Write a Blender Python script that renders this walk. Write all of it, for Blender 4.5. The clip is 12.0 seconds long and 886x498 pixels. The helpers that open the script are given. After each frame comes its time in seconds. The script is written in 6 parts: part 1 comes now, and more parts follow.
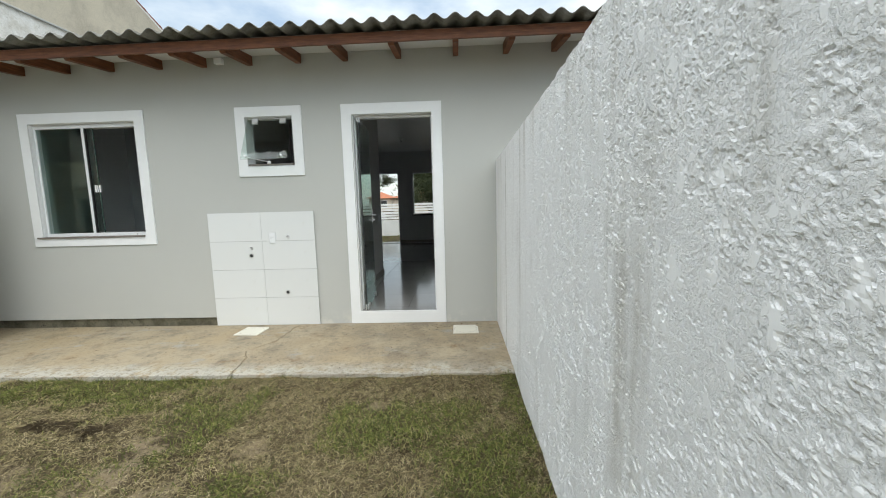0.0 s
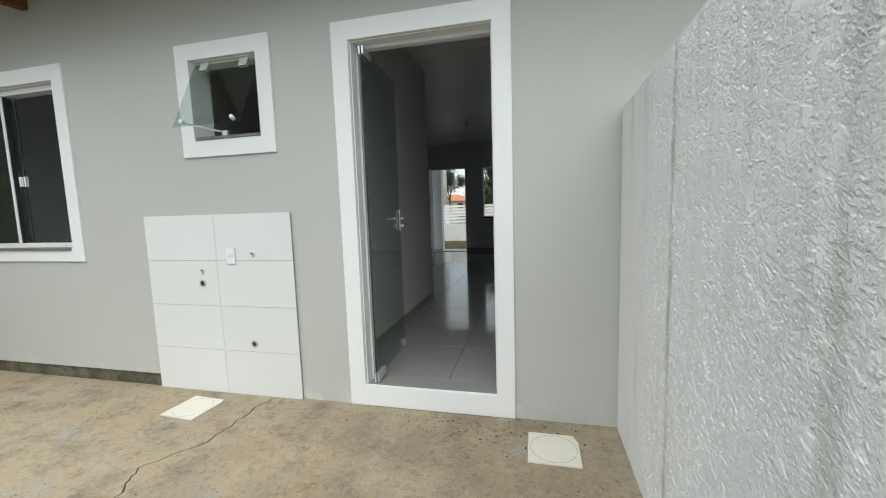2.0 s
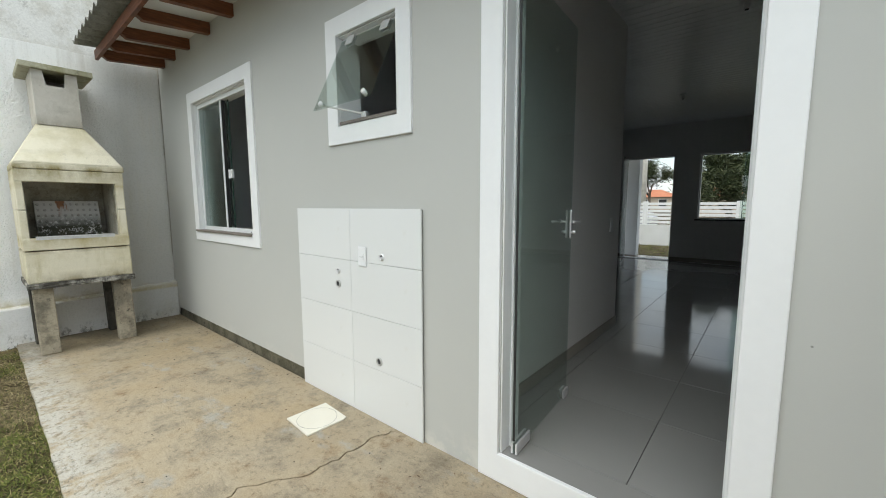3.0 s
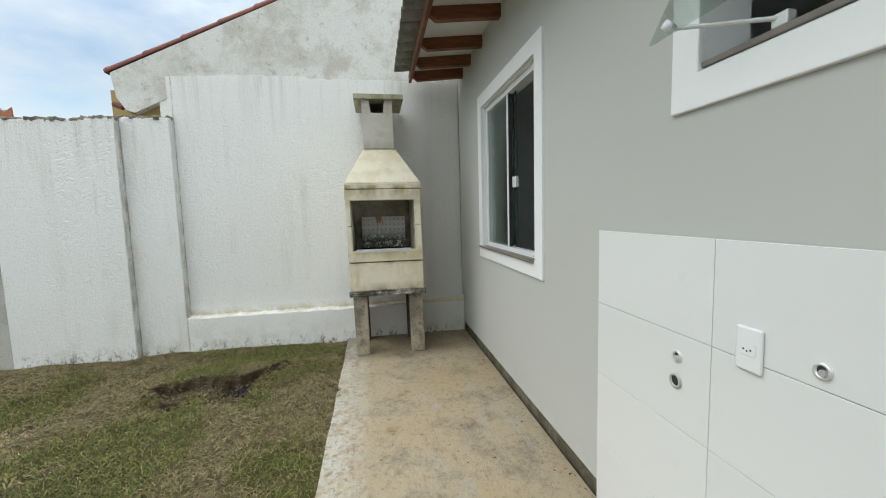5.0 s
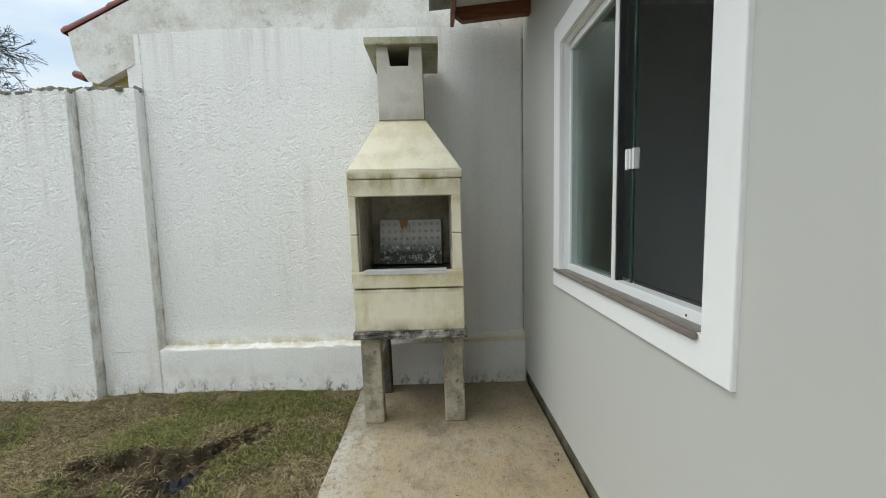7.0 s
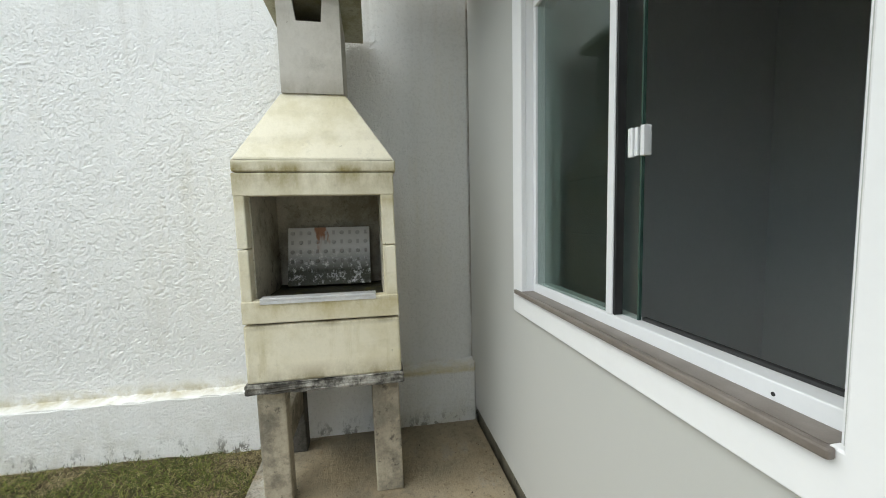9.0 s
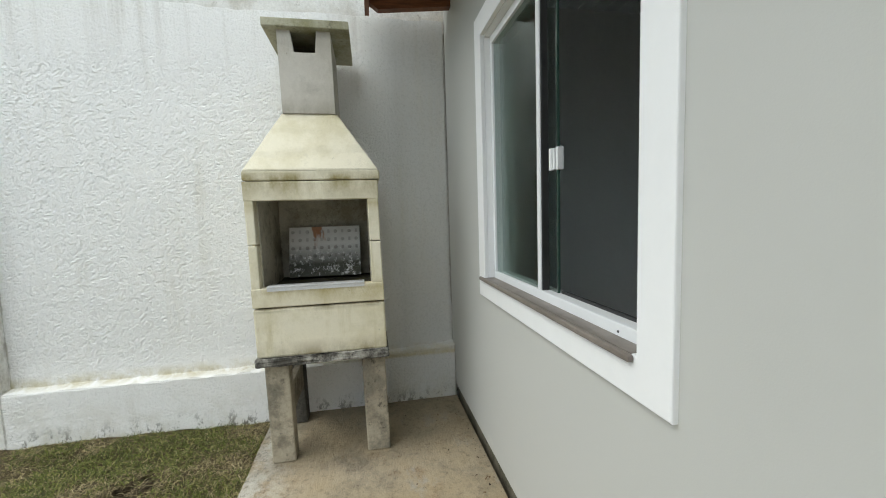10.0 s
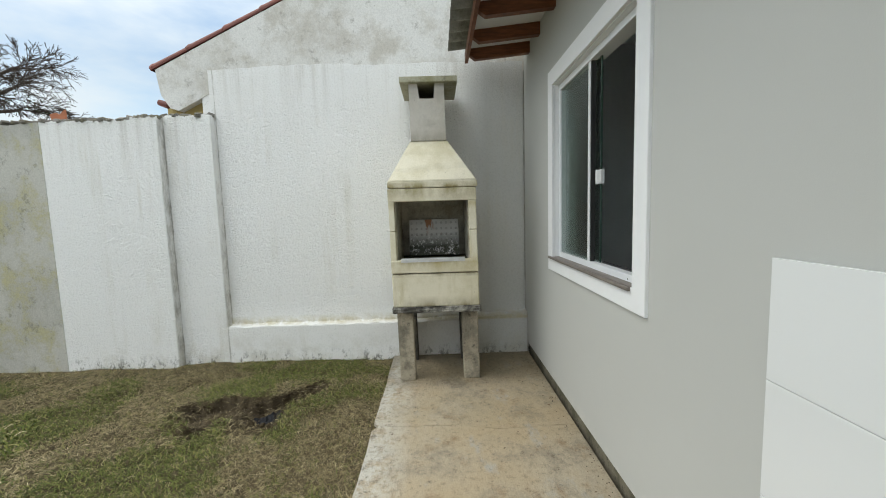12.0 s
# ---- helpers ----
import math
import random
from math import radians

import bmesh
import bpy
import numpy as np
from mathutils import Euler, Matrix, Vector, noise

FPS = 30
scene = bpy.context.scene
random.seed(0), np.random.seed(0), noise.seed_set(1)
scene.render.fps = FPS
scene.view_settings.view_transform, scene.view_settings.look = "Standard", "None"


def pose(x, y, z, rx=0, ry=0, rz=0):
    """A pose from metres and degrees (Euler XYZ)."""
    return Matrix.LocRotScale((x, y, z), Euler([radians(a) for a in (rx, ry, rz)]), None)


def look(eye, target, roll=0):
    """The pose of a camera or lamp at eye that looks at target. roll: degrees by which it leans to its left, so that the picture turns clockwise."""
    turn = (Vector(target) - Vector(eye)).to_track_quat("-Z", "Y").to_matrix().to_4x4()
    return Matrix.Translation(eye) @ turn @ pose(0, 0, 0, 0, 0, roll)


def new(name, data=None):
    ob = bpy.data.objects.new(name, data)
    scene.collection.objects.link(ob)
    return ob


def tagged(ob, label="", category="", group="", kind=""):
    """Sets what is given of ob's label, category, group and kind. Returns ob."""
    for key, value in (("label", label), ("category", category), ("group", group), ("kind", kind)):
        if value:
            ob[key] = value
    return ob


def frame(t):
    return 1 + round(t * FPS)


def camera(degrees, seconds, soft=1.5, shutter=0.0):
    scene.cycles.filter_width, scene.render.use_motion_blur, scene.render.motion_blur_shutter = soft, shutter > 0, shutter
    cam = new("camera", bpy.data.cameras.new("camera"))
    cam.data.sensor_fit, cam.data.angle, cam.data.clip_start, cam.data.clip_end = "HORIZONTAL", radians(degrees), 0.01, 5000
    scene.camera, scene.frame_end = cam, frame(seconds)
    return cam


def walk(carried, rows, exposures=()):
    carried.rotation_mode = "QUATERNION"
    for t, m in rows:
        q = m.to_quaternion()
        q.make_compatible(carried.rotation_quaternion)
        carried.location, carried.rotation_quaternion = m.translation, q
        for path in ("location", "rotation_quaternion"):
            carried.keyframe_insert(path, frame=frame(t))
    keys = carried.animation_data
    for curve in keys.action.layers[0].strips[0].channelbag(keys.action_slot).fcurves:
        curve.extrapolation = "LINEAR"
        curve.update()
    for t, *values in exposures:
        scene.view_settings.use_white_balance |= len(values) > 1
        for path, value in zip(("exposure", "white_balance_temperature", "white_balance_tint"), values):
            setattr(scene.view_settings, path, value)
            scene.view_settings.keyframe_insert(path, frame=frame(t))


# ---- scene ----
cam = camera(97.3, 12.0, soft=1.0)
PATH = [
    (0, (-0.027, -0.04, 1.352), (-0.099, 1.945, 1.117), -1.5),
    (0.5, (-0.049, 0.443, 1.345), (-0.144, 2.428, 1.116), -1.8),
    (1, (-0.03, 0.946, 1.324), (-0.201, 2.927, 1.112), -2.3),
    (1.5, (-0.004, 1.471, 1.308), (-0.296, 3.44, 1.107), -2.3),
    (2, (-0.039, 1.93, 1.299), (-0.501, 3.864, 1.088), -1.8),
    (2.5, (-0.057, 2.382, 1.293), (-0.836, 4.209, 1.061), -0.5),
    (3, (-0.221, 2.704, 1.321), (-1.496, 4.228, 1.096), -0.2),
    (3.5, (-0.418, 2.874, 1.337), (-2.027, 4.044, 1.128), -0.4),
    (3.7, (-0.5, 2.944, 1.33), (-2.21, 3.961, 1.131), -0.2),
    (5.3, (-1.401, 3.236, 1.417), (-3.377, 3.48, 1.23), -1.5),
    (5.5, (-1.535, 3.265, 1.424), (-3.517, 3.458, 1.239), -1.2),
    (6, (-1.84, 3.329, 1.417), (-3.829, 3.427, 1.238), -1.1),
    (6.5, (-2.188, 3.366, 1.423), (-4.179, 3.418, 1.244), -1.2),
    (7, (-2.475, 3.465, 1.416), (-4.466, 3.496, 1.23), -1.3),
    (7.2, (-2.568, 3.497, 1.418), (-4.558, 3.532, 1.232), -1.3),
    (9, (-3.051, 3.52, 1.419), (-5.013, 3.87, 1.25), -1.2),
    (9.5, (-2.887, 3.532, 1.42), (-4.849, 3.881, 1.257), -1.5),
    (10, (-2.687, 3.563, 1.418), (-4.646, 3.93, 1.246), -1.8),
    (10.5, (-2.509, 3.492, 1.421), (-4.461, 3.883, 1.231), -1.9),
    (11, (-2.294, 3.35, 1.419), (-4.256, 3.673, 1.207), -1.6),
    (11.5, (-2.043, 3.319, 1.418), (-4.028, 3.451, 1.209), -1.4),
    (12, (-1.793, 3.315, 1.44), (-3.783, 3.336, 1.247), -1.7),
]
EXPOSURES = [(t, stops, 6590, 4) for t, stops in ((0.0, 0.50), (1.5, 0.54), (2.5, 0.46), (3.0, 0.52), (3.5, 0.66), (5.5, 0.31), (6.5, 0.36), (7.2, 0.42), (9.0, 0.68), (9.5, 0.63), (11.0, 0.46), (12.0, 0.38))]
walk(cam, [(t, look(eye, target, roll)) for t, eye, target, roll in PATH], EXPOSURES)

# ---- world, sun ----
world = bpy.data.worlds.new("overcast_sky")
scene.world = world
world.use_nodes = True
wt = world.node_tree
wt.nodes.clear()
w_out = wt.nodes.new("ShaderNodeOutputWorld")
w_bg = wt.nodes.new("ShaderNodeBackground")
w_sky = wt.nodes.new("ShaderNodeTexSky")
w_sky.sky_type = "NISHITA"
w_sky.sun_disc = False
SUN_EL, SUN_AZ = 62.0, 168.0
w_sky.sun_elevation, w_sky.sun_rotation = radians(SUN_EL), radians(SUN_AZ)
w_co = wt.nodes.new("ShaderNodeTexCoord")
w_map = wt.nodes.new("ShaderNodeMapping")
w_map.inputs["Scale"].default_value = (1.0, 1.0, 2.6)
w_noise = wt.nodes.new("ShaderNodeTexNoise")
w_noise.inputs["Scale"].default_value = 3.2
w_noise.inputs["Detail"].default_value = 6.0
w_noise.inputs["Roughness"].default_value = 0.55
w_ramp = wt.nodes.new("ShaderNodeValToRGB")
w_ramp.color_ramp.elements[0].position, w_ramp.color_ramp.elements[1].position = 0.26, 0.62
w_gain = wt.nodes.new("ShaderNodeMix")
w_gain.data_type, w_gain.blend_type = "RGBA", "MULTIPLY"
w_gain.inputs[0].default_value = 1.0
w_gain.inputs[7].default_value = (0.20, 0.19, 0.175, 1)
w_mix = wt.nodes.new("ShaderNodeMix")
w_mix.data_type = "RGBA"
w_mix.inputs[7].default_value = (0.85, 0.90, 0.97, 1)
wt.links.new(w_co.outputs["Generated"], w_map.inputs["Vector"])
wt.links.new(w_map.outputs["Vector"], w_noise.inputs["Vector"])
wt.links.new(w_noise.outputs[0], w_ramp.inputs[0])
wt.links.new(w_sky.outputs[0], w_gain.inputs[6])
wt.links.new(w_ramp.outputs[0], w_mix.inputs[0])
wt.links.new(w_gain.outputs[2], w_mix.inputs[6])
w_sep = wt.nodes.new("ShaderNodeSeparateXYZ")
wt.links.new(w_co.outputs["Generated"], w_sep.inputs[0])
w_zen = wt.nodes.new("ShaderNodeMapRange")
w_zen.inputs["From Min"].default_value, w_zen.inputs["From Max"].default_value = 0.30, 0.95
w_zen.inputs["To Min"].default_value, w_zen.inputs["To Max"].default_value = 0.78, 1.52
wt.links.new(w_sep.outputs["Z"], w_zen.inputs["Value"])
wt.links.new(w_mix.outputs[2], w_bg.inputs["Color"])
wt.links.new(w_zen.outputs[0], w_bg.inputs["Strength"])
wt.links.new(w_bg.outputs[0], w_out.inputs[0])

sun = new("sun", bpy.data.lights.new("sun", "SUN"))
sun.data.energy, sun.data.angle, sun.data.color = 1.75, radians(85), (1.0, 0.97, 0.92)
sun.matrix_basis = look((0.55, -2.7, 5.2), (0, 0, 0))


# ---- materials ----
def ramp(nt, src, stops):
    r = nt.nodes.new("ShaderNodeValToRGB")
    el = r.color_ramp.elements
    while len(el) < len(stops):
        el.new(0.5)
    for e, (p, c) in zip(el, stops):
        e.position, e.color = p, (*c, 1) if len(c) == 3 else c
    nt.links.new(src, r.inputs[0])
    return r.outputs[0]


def noise_at(nt, vec, scale, detail=4.0, rough=0.55, stretch=None):
    if stretch:
        m = nt.nodes.new("ShaderNodeMapping")
        m.inputs["Scale"].default_value = stretch
        nt.links.new(vec, m.inputs["Vector"])
        vec = m.outputs["Vector"]
    n = nt.nodes.new("ShaderNodeTexNoise")
    n.inputs["Scale"].default_value, n.inputs["Detail"].default_value, n.inputs["Roughness"].default_value = scale, detail, rough
    nt.links.new(vec, n.inputs["Vector"])
    return n.outputs[0]


def blend(nt, fac, a, b, mode="MIX"):
    m = nt.nodes.new("ShaderNodeMix")
    m.data_type, m.blend_type = "RGBA", mode
    for socket, v in ((m.inputs[0], fac), (m.inputs[6], a), (m.inputs[7], b)):
        if isinstance(v, (int, float)):
            socket.default_value = v
        elif isinstance(v, tuple):
            socket.default_value = (*v, 1)
        else:
            nt.links.new(v, socket)
    return m.outputs[2]


def calc(nt, op, a, b, clamp=False):
    m = nt.nodes.new("ShaderNodeMath")
    m.operation, m.use_clamp = op, clamp
    for socket, v in ((m.inputs[0], a), (m.inputs[1], b)):
        if isinstance(v, (int, float)):
            socket.default_value = v
        else:
            nt.links.new(v, socket)
    return m.outputs[0]


def band(nt, vec, axis, lo, hi):
    """0 below lo, 1 above hi along an axis (lo may be larger than hi)."""
    sep = nt.nodes.new("ShaderNodeSeparateXYZ")
    nt.links.new(vec, sep.inputs[0])
    m = nt.nodes.new("ShaderNodeMapRange")
    m.inputs["From Min"].default_value, m.inputs["From Max"].default_value = lo, hi
    nt.links.new(sep.outputs["XYZ".index(axis)], m.inputs["Value"])
    return m.outputs[0]


def base(name, rough=0.8, metal=0.0, spec=0.5):
    m = bpy.data.materials.new(name)
    m.use_nodes = True
    nt = m.node_tree
    b = nt.nodes["Principled BSDF"]
    b.inputs["Roughness"].default_value, b.inputs["Metallic"].default_value = rough, metal
    b.inputs["Specular IOR Level"].default_value = spec
    co = nt.nodes.new("ShaderNodeTexCoord").outputs["Object"]
    return m, nt, b, co


def bump(nt, b, height, strength, dist):
    n = nt.nodes.new("ShaderNodeBump")
    n.inputs["Strength"].default_value, n.inputs["Distance"].default_value = strength, dist
    nt.links.new(height, n.inputs["Height"])
    nt.links.new(n.outputs[0], b.inputs["Normal"])


def surf(name, a, b2, big=1.5, fine=40.0, rough=0.8, relief=0.3, dist=0.002, metal=0.0, spec=0.5, vary=0.0, stretch=None, speck=0.35):
    """A plain surface: two tones at a large scale, grain at a fine one, and a little relief."""
    m, nt, b, co = base(name, rough, metal, spec)
    col = blend(nt, ramp(nt, noise_at(nt, co, big, 5, stretch=stretch), [(0.35, (0, 0, 0)), (0.65, (1, 1, 1))]), a, b2)
    grain = noise_at(nt, co, fine, 3, 0.6, stretch)
    col = blend(nt, speck, col, ramp(nt, grain, [(0.3, (0.72, 0.72, 0.72)), (0.7, (1, 1, 1))]), "MULTIPLY")
    if vary:
        info = nt.nodes.new("ShaderNodeObjectInfo")
        col = blend(nt, vary, col, ramp(nt, info.outputs["Random"], [(0, (0.6, 0.6, 0.6)), (1, (1.15, 1.15, 1.15))]), "MULTIPLY")
    nt.links.new(col, b.inputs["Base Color"])
    if relief:
        bump(nt, b, grain, relief, dist)
    return m


def glass(name, tint):
    """Thin clear pane: straight through, with a mirror gloss that grows at grazing angles."""
    m = bpy.data.materials.new(name)
    m.use_nodes = True
    nt = m.node_tree
    nt.nodes.clear()
    out = nt.nodes.new("ShaderNodeOutputMaterial")
    clear, shine, mix = nt.nodes.new("ShaderNodeBsdfTransparent"), nt.nodes.new("ShaderNodeBsdfGlossy"), nt.nodes.new("ShaderNodeMixShader")
    clear.inputs["Color"].default_value = (*tint, 1)
    shine.inputs["Roughness"].default_value = 0.0
    facing = nt.nodes.new("ShaderNodeLayerWeight")
    facing.inputs["Blend"].default_value = 0.5
    gloss = calc(nt, "ADD", calc(nt, "MULTIPLY", calc(nt, "POWER", facing.outputs["Facing"], 5.0), 0.95), 0.045)
    nt.links.new(gloss, mix.inputs[0])
    nt.links.new(clear.outputs[0], mix.inputs[1])
    nt.links.new(shine.outputs[0], mix.inputs[2])
    nt.links.new(mix.outputs[0], out.inputs[0])
    return m


def wall_paint():
    m, nt, b, co = base("grey_wall_paint", 0.75, spec=0.3)
    col = blend(nt, ramp(nt, noise_at(nt, co, 0.9, 5), [(0.3, (0, 0, 0)), (0.7, (1, 1, 1))]), (0.482, 0.484, 0.458), (0.505, 0.507, 0.48))
    splash = calc(nt, "MULTIPLY", band(nt, co, "Z", 0.22, 0.0), ramp(nt, noise_at(nt, co, 7, 6, 0.7), [(0.48, (0, 0, 0)), (0.6, (1, 1, 1))]))
    col = blend(nt, splash, col, (0.62, 0.60, 0.55))
    dots = nt.nodes.new("ShaderNodeTexVoronoi")
    dots.inputs["Scale"].default_value = 1.7
    nt.links.new(co, dots.inputs["Vector"])
    col = blend(nt, ramp(nt, dots.outputs["Distance"], [(0.008, (1, 1, 1)), (0.011, (0, 0, 0))]), col, (0.05, 0.045, 0.04))
    nt.links.new(col, b.inputs["Base Color"])
    trowel = calc(nt, "ADD", noise_at(nt, co, 3.0, 3), calc(nt, "MULTIPLY", noise_at(nt, co, 260, 2), 0.12))
    bump(nt, b, trowel, 0.25, 0.006)
    return m


def roughcast(name, tone, tone2, grime, scale=34.0, depth=0.006, smooth_from=None, strength=0.9, streaks=0.5, aged=False, pressed=0.55, corners=(), shelf=False, top=0.0):
    """Thrown render, pressed flat in places: smooth plates with broken edges over fine sharp crumbs, and faint runs of grime."""
    m, nt, b, co = base(name, 0.85, spec=0.25)
    chip = ramp(nt, noise_at(nt, co, scale, 3, 0.55, (1, 1, 1.15)), [(0.43, (0, 0, 0)), (0.48, (0.75, 0.75, 0.75)), (0.62, (1, 1, 1))])
    crumb = ramp(nt, noise_at(nt, co, scale * 2.0, 4, 0.7), [(0.43, (0, 0, 0)), (0.55, (1, 1, 1))])
    rough_bed = calc(nt, "ADD", calc(nt, "MULTIPLY", chip, 0.55), calc(nt, "MULTIPLY", crumb, 0.45))
    flat = ramp(nt, noise_at(nt, co, scale * 0.26, 6, 0.68, (1, 1, 0.6)), [(pressed, (0, 0, 0)), (pressed + 0.035, (1, 1, 1))])
    height = blend(nt, flat, rough_bed, (0.85, 0.85, 0.85))
    col = blend(nt, ramp(nt, noise_at(nt, co, 0.8, 4), [(0.35, (0, 0, 0)), (0.65, (1, 1, 1))]), tone, tone2)
    if smooth_from:
        rough_here = band(nt, co, *smooth_from)
        height = calc(nt, "MULTIPLY", height, calc(nt, "ADD", calc(nt, "MULTIPLY", rough_here, 0.55), 0.45))
        # Grey strip at the house corner: bare plaster, with eave shade in its tone.
        if aged:
            col = blend(nt, rough_here, (0.60, 0.60, 0.58), col)
    run = noise_at(nt, co, 5.5, 6, 0.65, (1, 1, 0.06))
    patch = noise_at(nt, co, 1.3, 4, 0.6)
    dirt = calc(nt, "MULTIPLY", ramp(nt, run, [(0.52, (0, 0, 0)), (0.68, (1, 1, 1))]), ramp(nt, patch, [(0.46, (0, 0, 0)), (0.64, (1, 1, 1))]))
    col = blend(nt, calc(nt, "MULTIPLY", dirt, streaks), col, grime)
    speck = ramp(nt, noise_at(nt, co, 38, 6, 0.7), [(0.675, (0, 0, 0)), (0.70, (1, 1, 1))])
    where = ramp(nt, noise_at(nt, co, 2.1, 4, 0.6), [(0.45, (0, 0, 0)), (0.62, (1, 1, 1))])
    col = blend(nt, calc(nt, "MULTIPLY", calc(nt, "MULTIPLY", speck, where), 0.40), col, (0.22, 0.20, 0.16))
    # Ragged dark lines: dirt, and at inner corners their shade, kept as colour.
    for y, reach, much in corners:
        seam = calc(nt, "MULTIPLY", band(nt, co, "Y", y - reach, y), band(nt, co, "Y", y + reach, y))
        ragged_line = ramp(nt, calc(nt, "ADD", calc(nt, "MULTIPLY", seam, 0.55), calc(nt, "MULTIPLY", noise_at(nt, co, 16, 8, 0.75, (1, 1, 0.35)), 0.6)), [(0.72, (0, 0, 0)), (0.88, (1, 1, 1))])
        col = blend(nt, calc(nt, "MULTIPLY", ragged_line, much), col, (0.27, 0.24, 0.18))
    if top:
        under_top = calc(nt, "MULTIPLY", band(nt, co, "Z", top - 0.75, top), ramp(nt, noise_at(nt, co, 9, 6, 0.7, (1, 1, 0.05)), [(0.50, (0, 0, 0)), (0.70, (1, 1, 1))]))
        col = blend(nt, calc(nt, "MULTIPLY", under_top, 0.45), col, (0.38, 0.335, 0.265))
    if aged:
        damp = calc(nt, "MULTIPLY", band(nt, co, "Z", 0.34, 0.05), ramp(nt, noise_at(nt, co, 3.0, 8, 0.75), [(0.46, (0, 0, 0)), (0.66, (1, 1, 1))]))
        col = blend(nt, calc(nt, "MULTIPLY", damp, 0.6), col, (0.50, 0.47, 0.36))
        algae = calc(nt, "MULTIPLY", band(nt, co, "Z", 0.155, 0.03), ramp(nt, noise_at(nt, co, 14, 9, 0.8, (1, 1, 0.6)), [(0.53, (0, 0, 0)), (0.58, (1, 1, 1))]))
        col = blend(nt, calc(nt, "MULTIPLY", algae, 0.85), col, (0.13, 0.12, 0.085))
    if shelf:
        lichen = calc(nt, "MULTIPLY", calc(nt, "MULTIPLY", band(nt, co, "Z", 0.372, 0.388), band(nt, co, "Z", 0.465, 0.395)), ramp(nt, noise_at(nt, co, 7, 7, 0.7), [(0.40, (0, 0, 0)), (0.58, (1, 1, 1))]))
        col = blend(nt, calc(nt, "MULTIPLY", lichen, 0.8), col, (0.52, 0.46, 0.28))
    # Hollows of the relief tinted darker, so their shade sits in the colour.
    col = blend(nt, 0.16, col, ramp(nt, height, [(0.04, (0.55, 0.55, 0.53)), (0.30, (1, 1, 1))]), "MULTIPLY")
    nt.links.new(col, b.inputs["Base Color"])
    bump(nt, b, height, strength, depth)
    return m


def stained(name, a, b2, stain, black, rough=0.85, spots=0.5, scale=3.0, lines=0.0, grit=0.4, levels=()):
    """Old plaster or cast concrete: two tones, damp stains, black mould in patches, grime along level lines, and toned
    bands at given heights.
    """
    m, nt, b, co = base(name, rough, spec=0.25)
    col = blend(nt, ramp(nt, noise_at(nt, co, scale * 0.6, 7, 0.65), [(0.40, (0, 0, 0)), (0.60, (1, 1, 1))]), a, b2)
    col = blend(nt, calc(nt, "MULTIPLY", ramp(nt, noise_at(nt, co, scale * 1.2, 8, 0.72), [(0.48, (0, 0, 0)), (0.62, (1, 1, 1))]), 0.35 if lines else 0.85), col, stain)
    col = blend(nt, calc(nt, "MULTIPLY", ramp(nt, noise_at(nt, co, scale * 3.4, 9, 0.8), [(0.56, (0, 0, 0)), (0.64, (1, 1, 1))]), spots), col, black)
    if lines:
        level = calc(nt, "MULTIPLY", ramp(nt, noise_at(nt, co, 9, 3, 0.5, (0.12, 0.12, 1.6)), [(0.56, (0, 0, 0)), (0.66, (1, 1, 1))]), ramp(nt, noise_at(nt, co, 5, 6, 0.7), [(0.40, (0, 0, 0)), (0.58, (1, 1, 1))]))
        col = blend(nt, calc(nt, "MULTIPLY", level, lines), col, black)
        runs = calc(nt, "MULTIPLY", ramp(nt, noise_at(nt, co, 17, 6, 0.7, (1, 1, 0.10)), [(0.50, (0, 0, 0)), (0.66, (1, 1, 1))]), ramp(nt, noise_at(nt, co, 3.1, 5, 0.6), [(0.50, (0, 0, 0)), (0.62, (1, 1, 1))]))
        col = blend(nt, calc(nt, "MULTIPLY", runs, 0.6), col, stain)
        chips = ramp(nt, noise_at(nt, co, 30, 5, 0.7), [(0.70, (0, 0, 0)), (0.73, (1, 1, 1))])
        col = blend(nt, calc(nt, "MULTIPLY", chips, 0.8), col, black)
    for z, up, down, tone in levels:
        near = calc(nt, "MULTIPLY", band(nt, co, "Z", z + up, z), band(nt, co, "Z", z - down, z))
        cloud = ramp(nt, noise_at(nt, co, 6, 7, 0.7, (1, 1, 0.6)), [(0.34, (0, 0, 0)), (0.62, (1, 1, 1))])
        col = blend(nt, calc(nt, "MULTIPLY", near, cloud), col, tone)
    grain = noise_at(nt, co, 70, 5, 0.7)
    col = blend(nt, grit, col, ramp(nt, grain, [(0.35, (0.62, 0.62, 0.62)), (0.6, (1, 1, 1))]), "MULTIPLY")
    nt.links.new(col, b.inputs["Base Color"])
    bump(nt, b, calc(nt, "ADD", grain, noise_at(nt, co, 9, 6, 0.6)), 0.55, 0.005)
    return m


